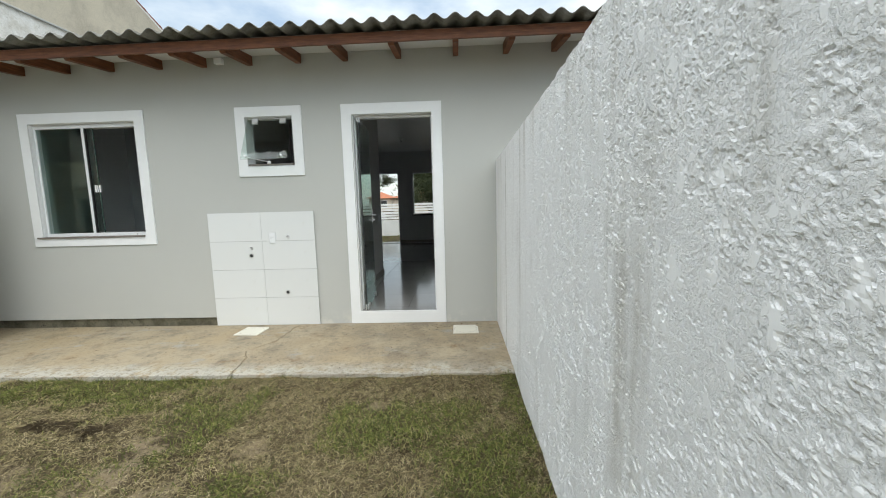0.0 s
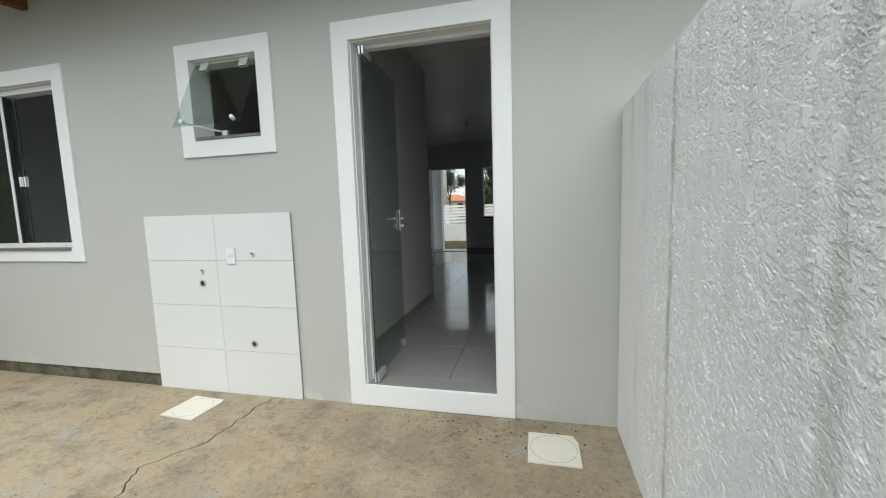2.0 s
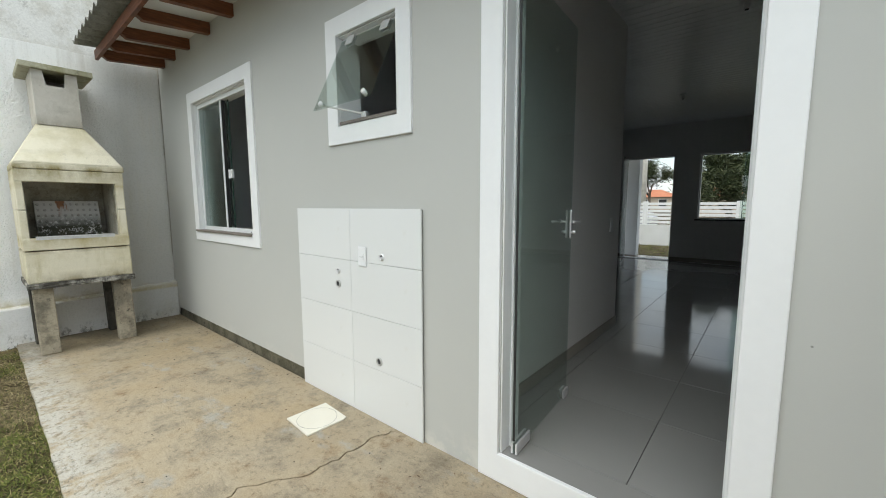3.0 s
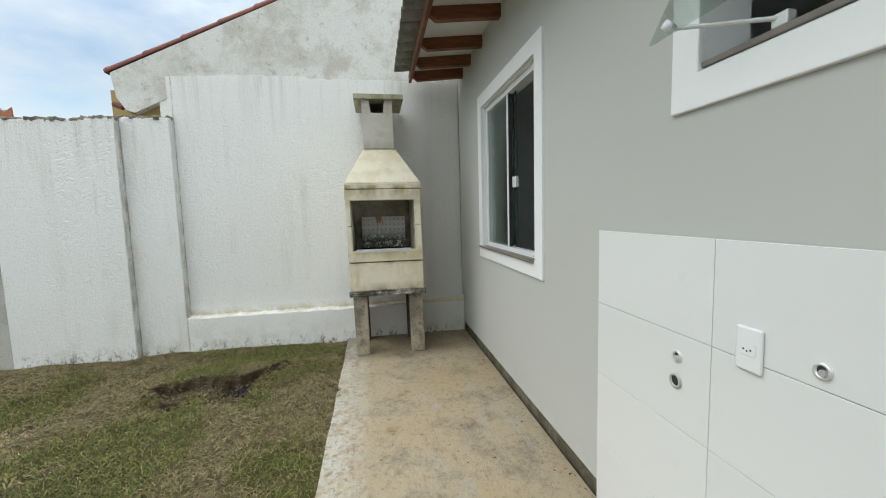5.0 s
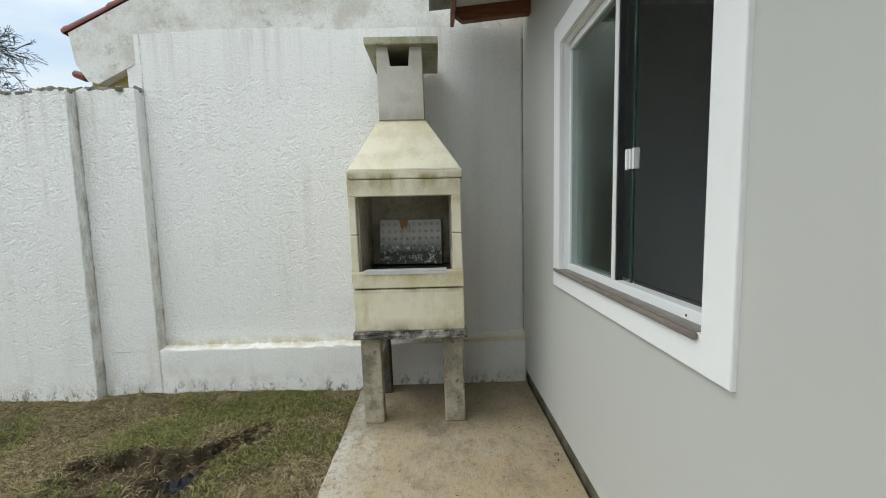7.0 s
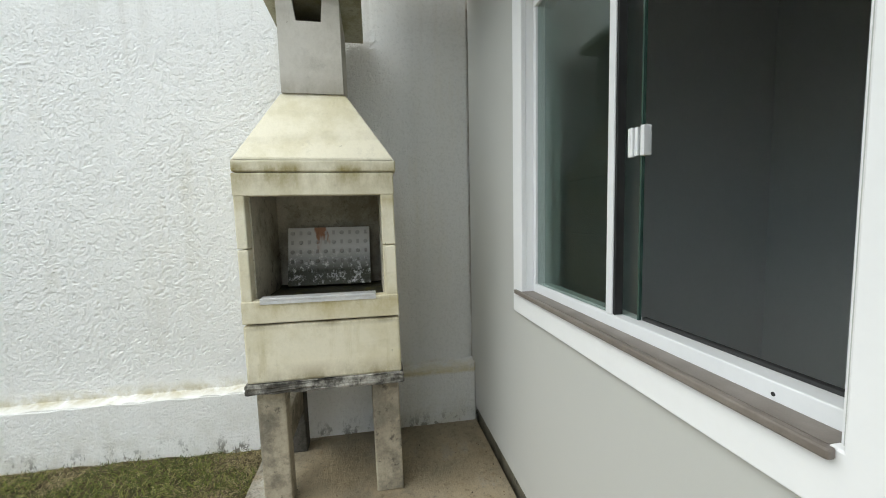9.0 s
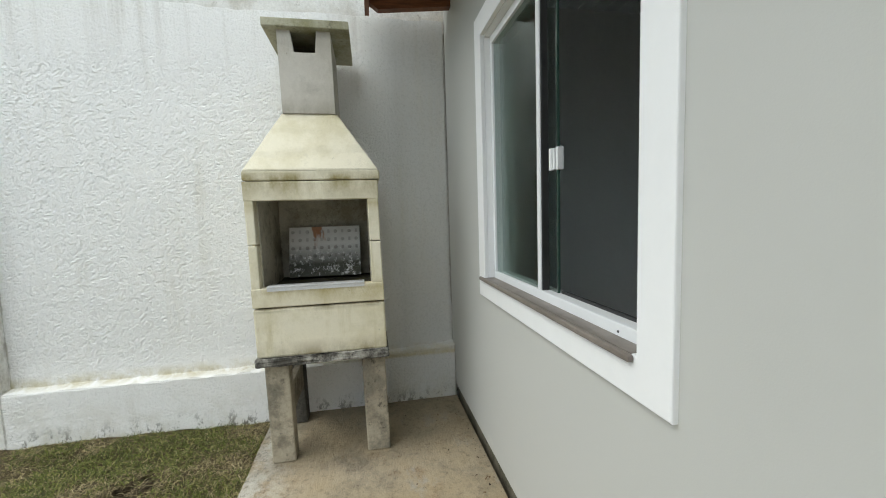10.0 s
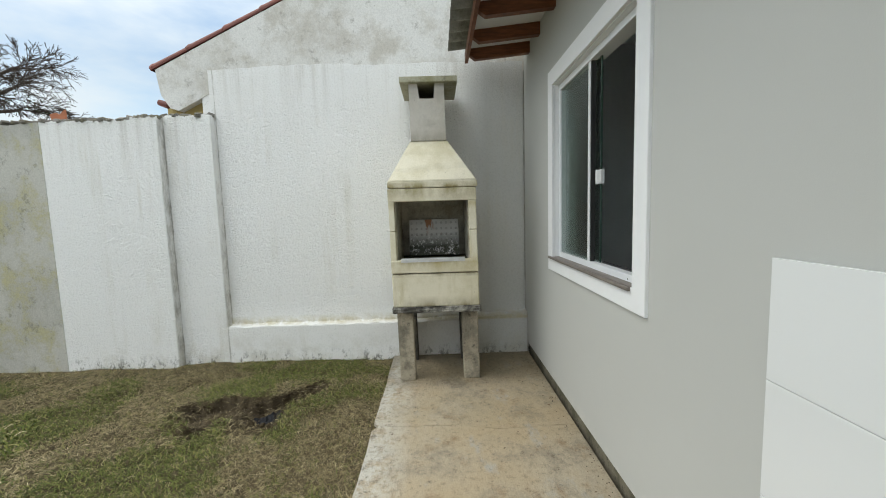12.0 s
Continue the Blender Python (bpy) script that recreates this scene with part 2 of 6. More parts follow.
def slab_concrete():
    m, nt, b, co = base("yard_concrete", 0.82, spec=0.3)
    col = blend(nt, ramp(nt, noise_at(nt, co, 1.5, 7, 0.62), [(0.36, (0, 0, 0)), (0.64, (1, 1, 1))]), (0.47, 0.375, 0.245), (0.47, 0.405, 0.30))
    col = blend(nt, ramp(nt, noise_at(nt, co, 3.0, 9, 0.74), [(0.50, (0, 0, 0)), (0.66, (1, 1, 1))]), col, (0.245, 0.21, 0.155))
    col = blend(nt, ramp(nt, noise_at(nt, co, 4.6, 9, 0.75), [(0.56, (0, 0, 0)), (0.70, (1, 1, 1))]), col, (0.27, 0.185, 0.105))
    col = blend(nt, ramp(nt, noise_at(nt, co, 2.4, 7, 0.7, (1, 1.7, 1)), [(0.58, (0, 0, 0)), (0.68, (1, 1, 1))]), col, (0.43, 0.405, 0.35))
    lime = calc(nt, "MULTIPLY", band(nt, co, "Y", 3.12, 2.92), ramp(nt, noise_at(nt, co, 8.0, 8, 0.75), [(0.38, (0, 0, 0)), (0.52, (1, 1, 1))]))
    col = blend(nt, calc(nt, "MULTIPLY", lime, 0.9), col, (0.58, 0.555, 0.49))
    damp = calc(nt, "MULTIPLY", band(nt, co, "X", -3.9, -4.35), ramp(nt, noise_at(nt, co, 2.2, 7, 0.65), [(0.42, (0, 0, 0)), (0.56, (1, 1, 1))]))
    col = blend(nt, calc(nt, "MULTIPLY", damp, 0.35), col, (0.40, 0.32, 0.19))
    worn_path = calc(nt, "MULTIPLY", band(nt, co, "X", -2.6, -0.9), ramp(nt, noise_at(nt, co, 2.6, 9, 0.74), [(0.40, (0, 0, 0)), (0.58, (1, 1, 1))]))
    col = blend(nt, calc(nt, "MULTIPLY", worn_path, 0.55), col, (0.27, 0.22, 0.158))
    # Brown darkening under the barbecue: the shade there, put into the slab colour.
    under_shade = calc(nt, "MULTIPLY", band(nt, co, "X", -4.72, -4.98), ramp(nt, noise_at(nt, co, 3.0, 6, 0.65), [(0.30, (0, 0, 0)), (0.46, (1, 1, 1))]))
    col = blend(nt, calc(nt, "MULTIPLY", under_shade, 0.50), col, (0.150, 0.120, 0.072))
    speck = noise_at(nt, co, 32, 7, 0.75)
    col = blend(nt, 0.50, col, ramp(nt, speck, [(0.36, (0.42, 0.40, 0.37)), (0.46, (1, 1, 1)), (0.7, (1.1, 1.1, 1.1))]), "MULTIPLY")
    worn_edge = calc(nt, "MULTIPLY", band(nt, co, "Y", 3.25, 2.88), ramp(nt, noise_at(nt, co, 26, 8, 0.8), [(0.54, (0, 0, 0)), (0.60, (1, 1, 1))]))
    col = blend(nt, calc(nt, "MULTIPLY", worn_edge, 0.75), col, (0.17, 0.155, 0.125))
    pock = ramp(nt, noise_at(nt, co, 24, 6, 0.8), [(0.645, (0, 0, 0)), (0.67, (1, 1, 1))])
    col = blend(nt, calc(nt, "MULTIPLY", pock, 0.8), col, (0.13, 0.115, 0.09))
    grain = noise_at(nt, co, 120, 4, 0.7)
    col = blend(nt, 0.45, col, ramp(nt, grain, [(0.32, (0.42, 0.42, 0.42)), (0.62, (0.77, 0.77, 0.77))]), "MULTIPLY")
    nt.links.new(col, b.inputs["Base Color"])
    scratch = noise_at(nt, co, 30, 7, 0.75, (0.55, 1.3, 1))
    bump(nt, b, calc(nt, "ADD", calc(nt, "MULTIPLY", grain, 0.4), scratch), 0.75, 0.010)
    return m


SANDY = [(-1.86, 2.00, 0.34), (-1.84, 1.72, 0.38), (-1.20, 1.96, 0.28), (-1.45, 1.54, 0.38), (-0.59, 2.46, 0.2), (-2.35, 1.67, 0.38)]   # x, y, radius of worn spots


def soil():
    m, nt, b, co = base("soil_and_thatch", 0.95, spec=0.1)
    col = blend(nt, ramp(nt, noise_at(nt, co, 2.2, 6), [(0.38, (0, 0, 0)), (0.62, (1, 1, 1))]), (0.062, 0.047, 0.028), (0.125, 0.097, 0.060))
    for sx, sy, sr in SANDY:
        gap = nt.nodes.new("ShaderNodeVectorMath")
        gap.operation = "DISTANCE"
        gap.inputs[1].default_value = (sx, sy, 0)
        nt.links.new(co, gap.inputs[0])
        reach = calc(nt, "ADD", calc(nt, "DIVIDE", gap.outputs["Value"], sr), calc(nt, "MULTIPLY", calc(nt, "SUBTRACT", noise_at(nt, co, 7, 8, 0.75), 0.28), 2.6))
        col = blend(nt, ramp(nt, reach, [(0.75, (1, 1, 1)), (1.55, (0, 0, 0))]), col, (0.32, 0.25, 0.17))
    fine = noise_at(nt, co, 70, 5, 0.7)
    col = blend(nt, 0.7, col, ramp(nt, fine, [(0.3, (0.4, 0.4, 0.4)), (0.65, (1.1, 1.1, 1.1))]), "MULTIPLY")
    nt.links.new(col, b.inputs["Base Color"])
    bump(nt, b, fine, 0.8, 0.02)
    return m


def blades(name, stops):
    m, nt, b, co = base(name, 0.6, spec=0.2)
    geo = nt.nodes.new("ShaderNodeNewGeometry")
    nt.links.new(ramp(nt, geo.outputs["Random Per Island"], stops), b.inputs["Base Color"])
    return m


def wood():
    m, nt, b, co = base("stained_timber", 0.5, spec=0.35)
    grain = noise_at(nt, co, 22, 6, 0.65, (0.35, 0.35, 3.0))
    col = ramp(nt, grain, [(0.3, (0.085, 0.028, 0.012)), (0.55, (0.17, 0.060, 0.024)), (0.75, (0.24, 0.095, 0.04))])
    nt.links.new(col, b.inputs["Base Color"])
    bump(nt, b, grain, 0.25, 0.002)
    return m


def white_tile():
    m, nt, b, co = base("white_glazed_tile", 0.22)
    info = nt.nodes.new("ShaderNodeObjectInfo")
    col = blend(nt, info.outputs["Random"], (0.70, 0.71, 0.705), (0.73, 0.74, 0.735))
    dirt = ramp(nt, noise_at(nt, co, 9, 6, 0.7), [(0.62, (0, 0, 0)), (0.8, (1, 1, 1))])
    nt.links.new(blend(nt, calc(nt, "MULTIPLY", dirt, 0.3), col, (0.6, 0.58, 0.52)), b.inputs["Base Color"])
    bump(nt, b, noise_at(nt, co, 4, 2), 0.08, 0.003)
    return m


def floor_tile():
    m, nt, b, co = base("polished_floor_tile", 0.13)
    info = nt.nodes.new("ShaderNodeObjectInfo")
    col = blend(nt, info.outputs["Random"], (0.27, 0.266, 0.258), (0.295, 0.29, 0.282))
    haze = noise_at(nt, co, 2.5, 5, 0.6)
    nt.links.new(blend(nt, 0.3, col, ramp(nt, haze, [(0.3, (0.85, 0.85, 0.85)), (0.7, (1, 1, 1))]), "MULTIPLY"), b.inputs["Base Color"])
    nt.links.new(ramp(nt, haze, [(0.3, (0.05, 0.05, 0.05)), (0.7, (0.13, 0.13, 0.13))]), b.inputs["Roughness"])
    bump(nt, b, noise_at(nt, co, 5, 2), 0.06, 0.003)
    return m


GREY = wall_paint()
TRIM = surf("white_trim_paint", (0.83, 0.835, 0.84), (0.80, 0.805, 0.81), 2.0, 30, 0.55, 0.06, 0.002, speck=0.06)
CAST_EAST = roughcast("white_roughcast", (0.905, 0.895, 0.885), (0.88, 0.87, 0.86), (0.46, 0.43, 0.37), 66, 0.0036, ("Y", 4.3, 2.8), 0.8, 0.60, False, 0.56, ((4.165, 0.035, 0.7), (3.37, 0.11, 0.55), (2.62, 0.16, 0.28), (1.35, 0.10, 0.10)), False, 1.85)
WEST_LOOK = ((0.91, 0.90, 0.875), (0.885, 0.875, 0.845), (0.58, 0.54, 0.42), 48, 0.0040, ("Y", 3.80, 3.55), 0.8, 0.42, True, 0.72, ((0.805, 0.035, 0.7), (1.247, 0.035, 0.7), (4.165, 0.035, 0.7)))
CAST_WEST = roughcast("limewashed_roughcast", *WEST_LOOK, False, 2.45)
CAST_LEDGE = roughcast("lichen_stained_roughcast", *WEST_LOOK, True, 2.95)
OLD_PLASTER = stained("weathered_plaster", (0.80, 0.785, 0.75), (0.70, 0.68, 0.635), (0.59, 0.555, 0.49), (0.24, 0.21, 0.165), spots=0.5, scale=2.2)
BARE_PLASTER = stained("bare_grey_plaster", (0.55, 0.535, 0.48), (0.38, 0.37, 0.33), (0.50, 0.46, 0.26), (0.15, 0.14, 0.11), spots=0.5, scale=2.4)
MOSSY = stained("broken_mortar", (0.26, 0.24, 0.21), (0.16, 0.15, 0.13), (0.30, 0.27, 0.18), (0.05, 0.05, 0.045), spots=0.8, scale=8.0)
BEIGE_PLASTER = stained("beige_plaster", (0.60, 0.54, 0.43), (0.52, 0.47, 0.38), (0.45, 0.40, 0.32), (0.25, 0.23, 0.2), spots=0.25, scale=1.5)
OCHRE = surf("ochre_wall_paint", (0.42, 0.32, 0.12), (0.36, 0.27, 0.10), 1.2, 30)
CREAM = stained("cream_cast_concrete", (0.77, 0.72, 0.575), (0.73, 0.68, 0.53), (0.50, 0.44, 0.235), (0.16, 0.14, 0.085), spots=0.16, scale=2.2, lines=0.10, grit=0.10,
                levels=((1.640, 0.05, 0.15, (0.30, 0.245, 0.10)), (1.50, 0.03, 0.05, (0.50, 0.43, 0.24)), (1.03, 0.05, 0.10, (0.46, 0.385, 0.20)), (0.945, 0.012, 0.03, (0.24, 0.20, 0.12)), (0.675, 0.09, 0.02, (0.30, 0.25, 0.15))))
CHIMNEY = stained("grey_cast_concrete", (0.60, 0.57, 0.51), (0.55, 0.525, 0.47), (0.40, 0.37, 0.30), (0.18, 0.165, 0.13), spots=0.15, scale=2.2, lines=0.08, grit=0.12, levels=((2.02, 0.10, 0.01, (0.36, 0.33, 0.27)), (2.40, 0.03, 0.20, (0.44, 0.41, 0.35))))
CAP_C = stained("mossy_cap_concrete", (0.44, 0.42, 0.31), (0.36, 0.34, 0.24), (0.28, 0.27, 0.15), (0.10, 0.10, 0.07), spots=0.5, scale=4.0)
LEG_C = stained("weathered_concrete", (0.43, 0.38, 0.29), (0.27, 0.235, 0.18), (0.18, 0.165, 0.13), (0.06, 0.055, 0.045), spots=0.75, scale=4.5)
LEG_B = stained("near_black_concrete", (0.11, 0.10, 0.085), (0.07, 0.065, 0.055), (0.05, 0.048, 0.04), (0.03, 0.03, 0.025), spots=0.6, scale=5.0)
EDGE_C = stained("flaking_concrete", (0.50, 0.48, 0.43), (0.10, 0.093, 0.08), (0.055, 0.05, 0.042), (0.02, 0.02, 0.017), spots=0.8, scale=9.0)
SOOT = stained("sooty_concrete", (0.56, 0.52, 0.43), (0.46, 0.43, 0.35), (0.27, 0.245, 0.18), (0.10, 0.09, 0.065), spots=0.6, scale=3.0)
ASH = stained("ash_and_soot", (0.06, 0.055, 0.04), (0.03, 0.03, 0.025), (0.10, 0.09, 0.03), (0.02, 0.02, 0.02), spots=0.7, scale=14.0)
def mould_board(name, a, b2):
    m, nt, b, co = base(name, 0.5)
    col = blend(nt, ramp(nt, noise_at(nt, co, 5, 5), [(0.4, (0, 0, 0)), (0.6, (1, 1, 1))]), a, b2)
    rust = calc(nt, "MULTIPLY", ramp(nt, noise_at(nt, co, 11, 3, 0.5, (1, 1, 0.15)), [(0.62, (0, 0, 0)), (0.66, (1, 1, 1))]), band(nt, co, "Z", 1.22, 1.30))
    col = blend(nt, rust, col, (0.40, 0.19, 0.10))
    mould = calc(nt, "MULTIPLY", ramp(nt, noise_at(nt, co, 26, 7, 0.78), [(0.40, (0, 0, 0)), (0.47, (1, 1, 1))]), band(nt, co, "Z", 1.26, 1.13))
    col = blend(nt, mould, col, (0.034, 0.033, 0.010))
    nt.links.new(col, b.inputs["Base Color"])
    bump(nt, b, noise_at(nt, co, 60, 3), 0.2, 0.002)
    return m


# Studs greyer than the plate: their shading is put into the base tones.
STUD = mould_board("shaded_stud_ceramic", (0.42, 0.40, 0.37), (0.50, 0.48, 0.45))
BOARD = mould_board("mouldy_white_ceramic", (0.68, 0.66, 0.63), (0.62, 0.60, 0.57))
SLAB = slab_concrete()
FOOTING = stained("damp_footing_concrete", (0.20, 0.18, 0.13), (0.14, 0.125, 0.09), (0.10, 0.095, 0.06), (0.03, 0.03, 0.025), spots=0.8, scale=6.0)
SOIL = soil()
GREEN = blades("green_grass", [(0, (0.030, 0.042, 0.008)), (0.5, (0.100, 0.122, 0.022)), (0.85, (0.19, 0.195, 0.048)), (1, (0.33, 0.29, 0.12))])
DRY = blades("dry_grass", [(0, (0.035, 0.027, 0.013)), (0.30, (0.14, 0.110, 0.052)), (0.70, (0.29, 0.235, 0.120)), (0.93, (0.43, 0.355, 0.195)), (1, (0.60, 0.51, 0.33))])
ROOT = blades("dead_root", [(0, (0.02, 0.014, 0.009)), (0.6, (0.06, 0.042, 0.025)), (0.9, (0.16, 0.12, 0.07)), (1, (0.36, 0.29, 0.18))])
LEAF = blades("tree_leaf", [(0, (0.022, 0.030, 0.012)), (0.6, (0.045, 0.058, 0.024)), (1, (0.085, 0.092, 0.042))])
BARK = surf("bark", (0.10, 0.075, 0.055), (0.15, 0.12, 0.09), 3, 40, 0.9, 0.6, 0.01)
TWIG = surf("bare_twig", (0.06, 0.045, 0.036), (0.09, 0.068, 0.053), 3, 40, 0.9, 0.2)
WOOD = wood()
FIBRE = stained("fibre_cement", (0.27, 0.265, 0.24), (0.20, 0.195, 0.175), (0.15, 0.145, 0.12), (0.06, 0.06, 0.05), spots=0.5, scale=5.0)
SOFFIT = surf("white_soffit_board", (0.72, 0.72, 0.70), (0.66, 0.66, 0.64), 1.5, 25, 0.7, 0.1, speck=0.08)
TILE_W = white_tile()
GROUT = surf("grey_grout", (0.22, 0.215, 0.20), (0.17, 0.165, 0.155), 6, 60)
FLOOR_T = floor_tile()
INNER = surf("interior_wall_paint", (0.82, 0.815, 0.80), (0.80, 0.795, 0.78), 1.0, 40, 0.8, 0.1, speck=0.08)
INNER_DARK = surf("grey_bedroom_paint", (0.80, 0.80, 0.80), (0.77, 0.77, 0.77), 1.0, 40, 0.8, 0.1, speck=0.08)
PVC = surf("white_pvc_lining", (0.84, 0.845, 0.85), (0.81, 0.815, 0.82), 1.0, 60, 0.4, 0.05, speck=0.08)
BASEB = surf("beige_skirting_tile", (0.38, 0.345, 0.30), (0.33, 0.30, 0.26), 3, 40, 0.35, 0.05)
ALU_W = surf("white_aluminium", (0.78, 0.79, 0.80), (0.74, 0.75, 0.76), 3, 60, 0.35, 0.03, speck=0.08)
CHROME = surf("satin_chrome", (0.82, 0.82, 0.83), (0.76, 0.76, 0.77), 6, 60, 0.32, 0.0, metal=0.6, speck=0.1)
ALU = surf("dull_aluminium", (0.74, 0.74, 0.74), (0.62, 0.62, 0.62), 8, 80, 0.5, 0.1, metal=0.45)
RUBBER = surf("black_rubber", (0.015, 0.015, 0.015), (0.03, 0.03, 0.03), 8, 80, 0.6, 0.1)
BLACK_PL = surf("black_plastic_film", (0.010, 0.010, 0.012), (0.022, 0.022, 0.026), 8, 60, 0.55, 0.2, 0.004, spec=0.15)
GRANITE = surf("brown_granite", (0.17, 0.145, 0.125), (0.23, 0.20, 0.175), 12, 260, 0.45, 0.15, 0.001)
PVC_PIPE = surf("grey_pvc_pipe", (0.50, 0.50, 0.48), (0.42, 0.42, 0.40), 5, 60, 0.4, 0.05)
DARK = surf("dark_recess", (0.03, 0.03, 0.03), (0.045, 0.045, 0.045), 8, 60, 0.8, 0.1)
SOCKET = surf("white_plastic", (0.80, 0.81, 0.82), (0.77, 0.78, 0.79), 4, 60, 0.3, 0.03, speck=0.08)
COVER = surf("cream_cover_tile", (0.74, 0.71, 0.62), (0.69, 0.66, 0.57), 3, 50, 0.3, 0.05, speck=0.08)
CLAY = surf("red_clay_tile", (0.27, 0.075, 0.05), (0.18, 0.055, 0.04), 4, 40, 0.6, 0.3, 0.004, vary=0.5)
ORANGE_T = surf("orange_clay_tile", (0.48, 0.17, 0.075), (0.38, 0.13, 0.06), 4, 40, 0.7, 0.3, 0.004)
FENCE_W = surf("white_fence_paint", (0.80, 0.80, 0.79), (0.74, 0.74, 0.72), 1.5, 40, 0.5, 0.1, speck=0.08)
FRONT_W = surf("white_wall_render", (0.74, 0.74, 0.72), (0.66, 0.66, 0.63), 1.5, 40, 0.8, 0.3)
FAR_WALL = surf("peach_house_wall", (0.55, 0.47, 0.38), (0.50, 0.43, 0.35), 1.5, 30, 0.85, 0.2)
ROAD = surf("packed_road", (0.16, 0.15, 0.135), (0.21, 0.20, 0.18), 1.0, 40, 0.9, 0.3)
CAR = surf("silver_car_paint", (0.62, 0.63, 0.64), (0.58, 0.59, 0.60), 1.0, 40, 0.25, 0.0, metal=0.4)
GLASS = glass("window_glass", (0.90, 0.95, 0.93))
GLASS_G = glass("green_tempered_glass", (0.86, 0.91, 0.89))
GLASS_D = glass("tinted_window_glass", (0.78, 0.84, 0.82))
GLASS_EDGE = surf("glass_edge", (0.03, 0.06, 0.05), (0.05, 0.09, 0.075), 8, 60, 0.2, 0.0)

# ---- building helpers ----
WORLD = {}


def part(name, bm, material, parent=None, label="", smooth=False):
    """Links a bmesh, given in world metres, as one mesh object under a thing or a part."""
    me = bpy.data.meshes.new(name)
    bmesh.ops.recalc_face_normals(bm, faces=bm.faces)
    bm.to_mesh(me)
    bm.free()
    me.materials.append(material)
    if smooth:
        for p in me.polygons:
            p.use_smooth = True
    ob = new(name, me)
    if parent is not None:
        ob.parent = parent
        ob.matrix_parent_inverse = WORLD.get(parent, Matrix()).inverted()
    if label:
        tagged(ob, label)
    return ob


def thing(name, place, label, category, group="", kind=""):
    ob = new(name)
    ob.empty_display_size = 0.1
    ob.matrix_basis = Matrix.Translation(place)
    WORLD[ob] = Matrix.Translation(place)
    return tagged(ob, label, category, group, kind)


def structure(name, bm, material, label, category, smooth=False):
    return tagged(part(name, bm, material, None, "", smooth), label, category, "", "structure")


def box(lo, hi, bevel=0.0, bm=None, m=None):
    bm = bm or bmesh.new()
    vs = [bm.verts.new((x, y, z)) for x in (lo[0], hi[0]) for y in (lo[1], hi[1]) for z in (lo[2], hi[2])]
    if m:
        for v in vs:
            v.co = m @ v.co
    fs = [bm.faces.new([vs[i] for i in q]) for q in ((0, 1, 3, 2), (4, 6, 7, 5), (0, 4, 5, 1), (2, 3, 7, 6), (0, 2, 6, 4), (1, 5, 7, 3))]
    if bevel:
        es = {e for f in fs for e in f.edges}
        bmesh.ops.bevel(bm, geom=list(es), offset=bevel, segments=2, affect="EDGES", profile=0.5)
    return bm


def tube(p0, p1, r0, r1=None, seg=12, bm=None, cap=True):
    bm = bm or bmesh.new()
    p0, p1 = Vector(p0), Vector(p1)
    r1 = r0 if r1 is None else r1
    q = (p1 - p0).to_track_quat("Z", "Y")
    rings = []
    for p, r in ((p0, r0), (p1, r1)):
        rings.append([bm.verts.new(p + q @ Vector((r * math.cos(2 * math.pi * k / seg), r * math.sin(2 * math.pi * k / seg), 0))) for k in range(seg)])
    for k in range(seg):
        bm.faces.new((rings[0][k], rings[0][(k + 1) % seg], rings[1][(k + 1) % seg], rings[1][k]))
    if cap:
        bm.faces.new(rings[0][::-1])
        bm.faces.new(rings[1])
    return bm


def prism(poly, axis, a, b, bm=None):
    """A polygon in the plane across an axis, drawn out from a to b. poly: pairs in the order of the other two axes."""
    bm = bm or bmesh.new()

    def at(p, v):
        return {"X": (v, p[0], p[1]), "Y": (p[0], v, p[1]), "Z": (p[0], p[1], v)}[axis]
    lo = [bm.verts.new(at(p, a)) for p in poly]
    hi = [bm.verts.new(at(p, b)) for p in poly]
    n = len(poly)
    bm.faces.new(lo[::-1])
    bm.faces.new(hi)
    for k in range(n):
        bm.faces.new((lo[k], lo[(k + 1) % n], hi[(k + 1) % n], hi[k]))
    return bm


def ring(x0, x1, z0, z1, w, y0, y1, bevel=0.003, bm=None, sides=(1, 1, 1, 1)):
    """A rectangular frame in the plane of y, w wide inward (left, right, bottom, top widths by sides), drawn out from y0 to y1."""
    bm = bm or bmesh.new()
    l, r, b, t = (w * s for s in sides)
    out = [(x0, z0), (x1, z0), (x1, z1), (x0, z1)]
    inn = [(x0 + l, z0 + b), (x1 - r, z0 + b), (x1 - r, z1 - t), (x0 + l, z1 - t)]
    V = [[bm.verts.new((p[0], y, p[1])) for p in loop] for y in (y0, y1) for loop in (out, inn)]
    fs = []
    for k in range(4):
        j = (k + 1) % 4
        fs += [bm.faces.new((V[0][k], V[0][j], V[1][j], V[1][k])), bm.faces.new((V[2][k], V[3][k], V[3][j], V[2][j])),
               bm.faces.new((V[0][k], V[2][k], V[2][j], V[0][j])), bm.faces.new((V[1][k], V[1][j], V[3][j], V[3][k]))]
    if bevel:
        es = [e for e in {e for f in fs for e in f.edges} if all(v in V[0] for v in e.verts) or all(v in V[1] for v in e.verts)]
        bmesh.ops.bevel(bm, geom=es, offset=bevel, segments=2, affect="EDGES", profile=0.5)
    return bm


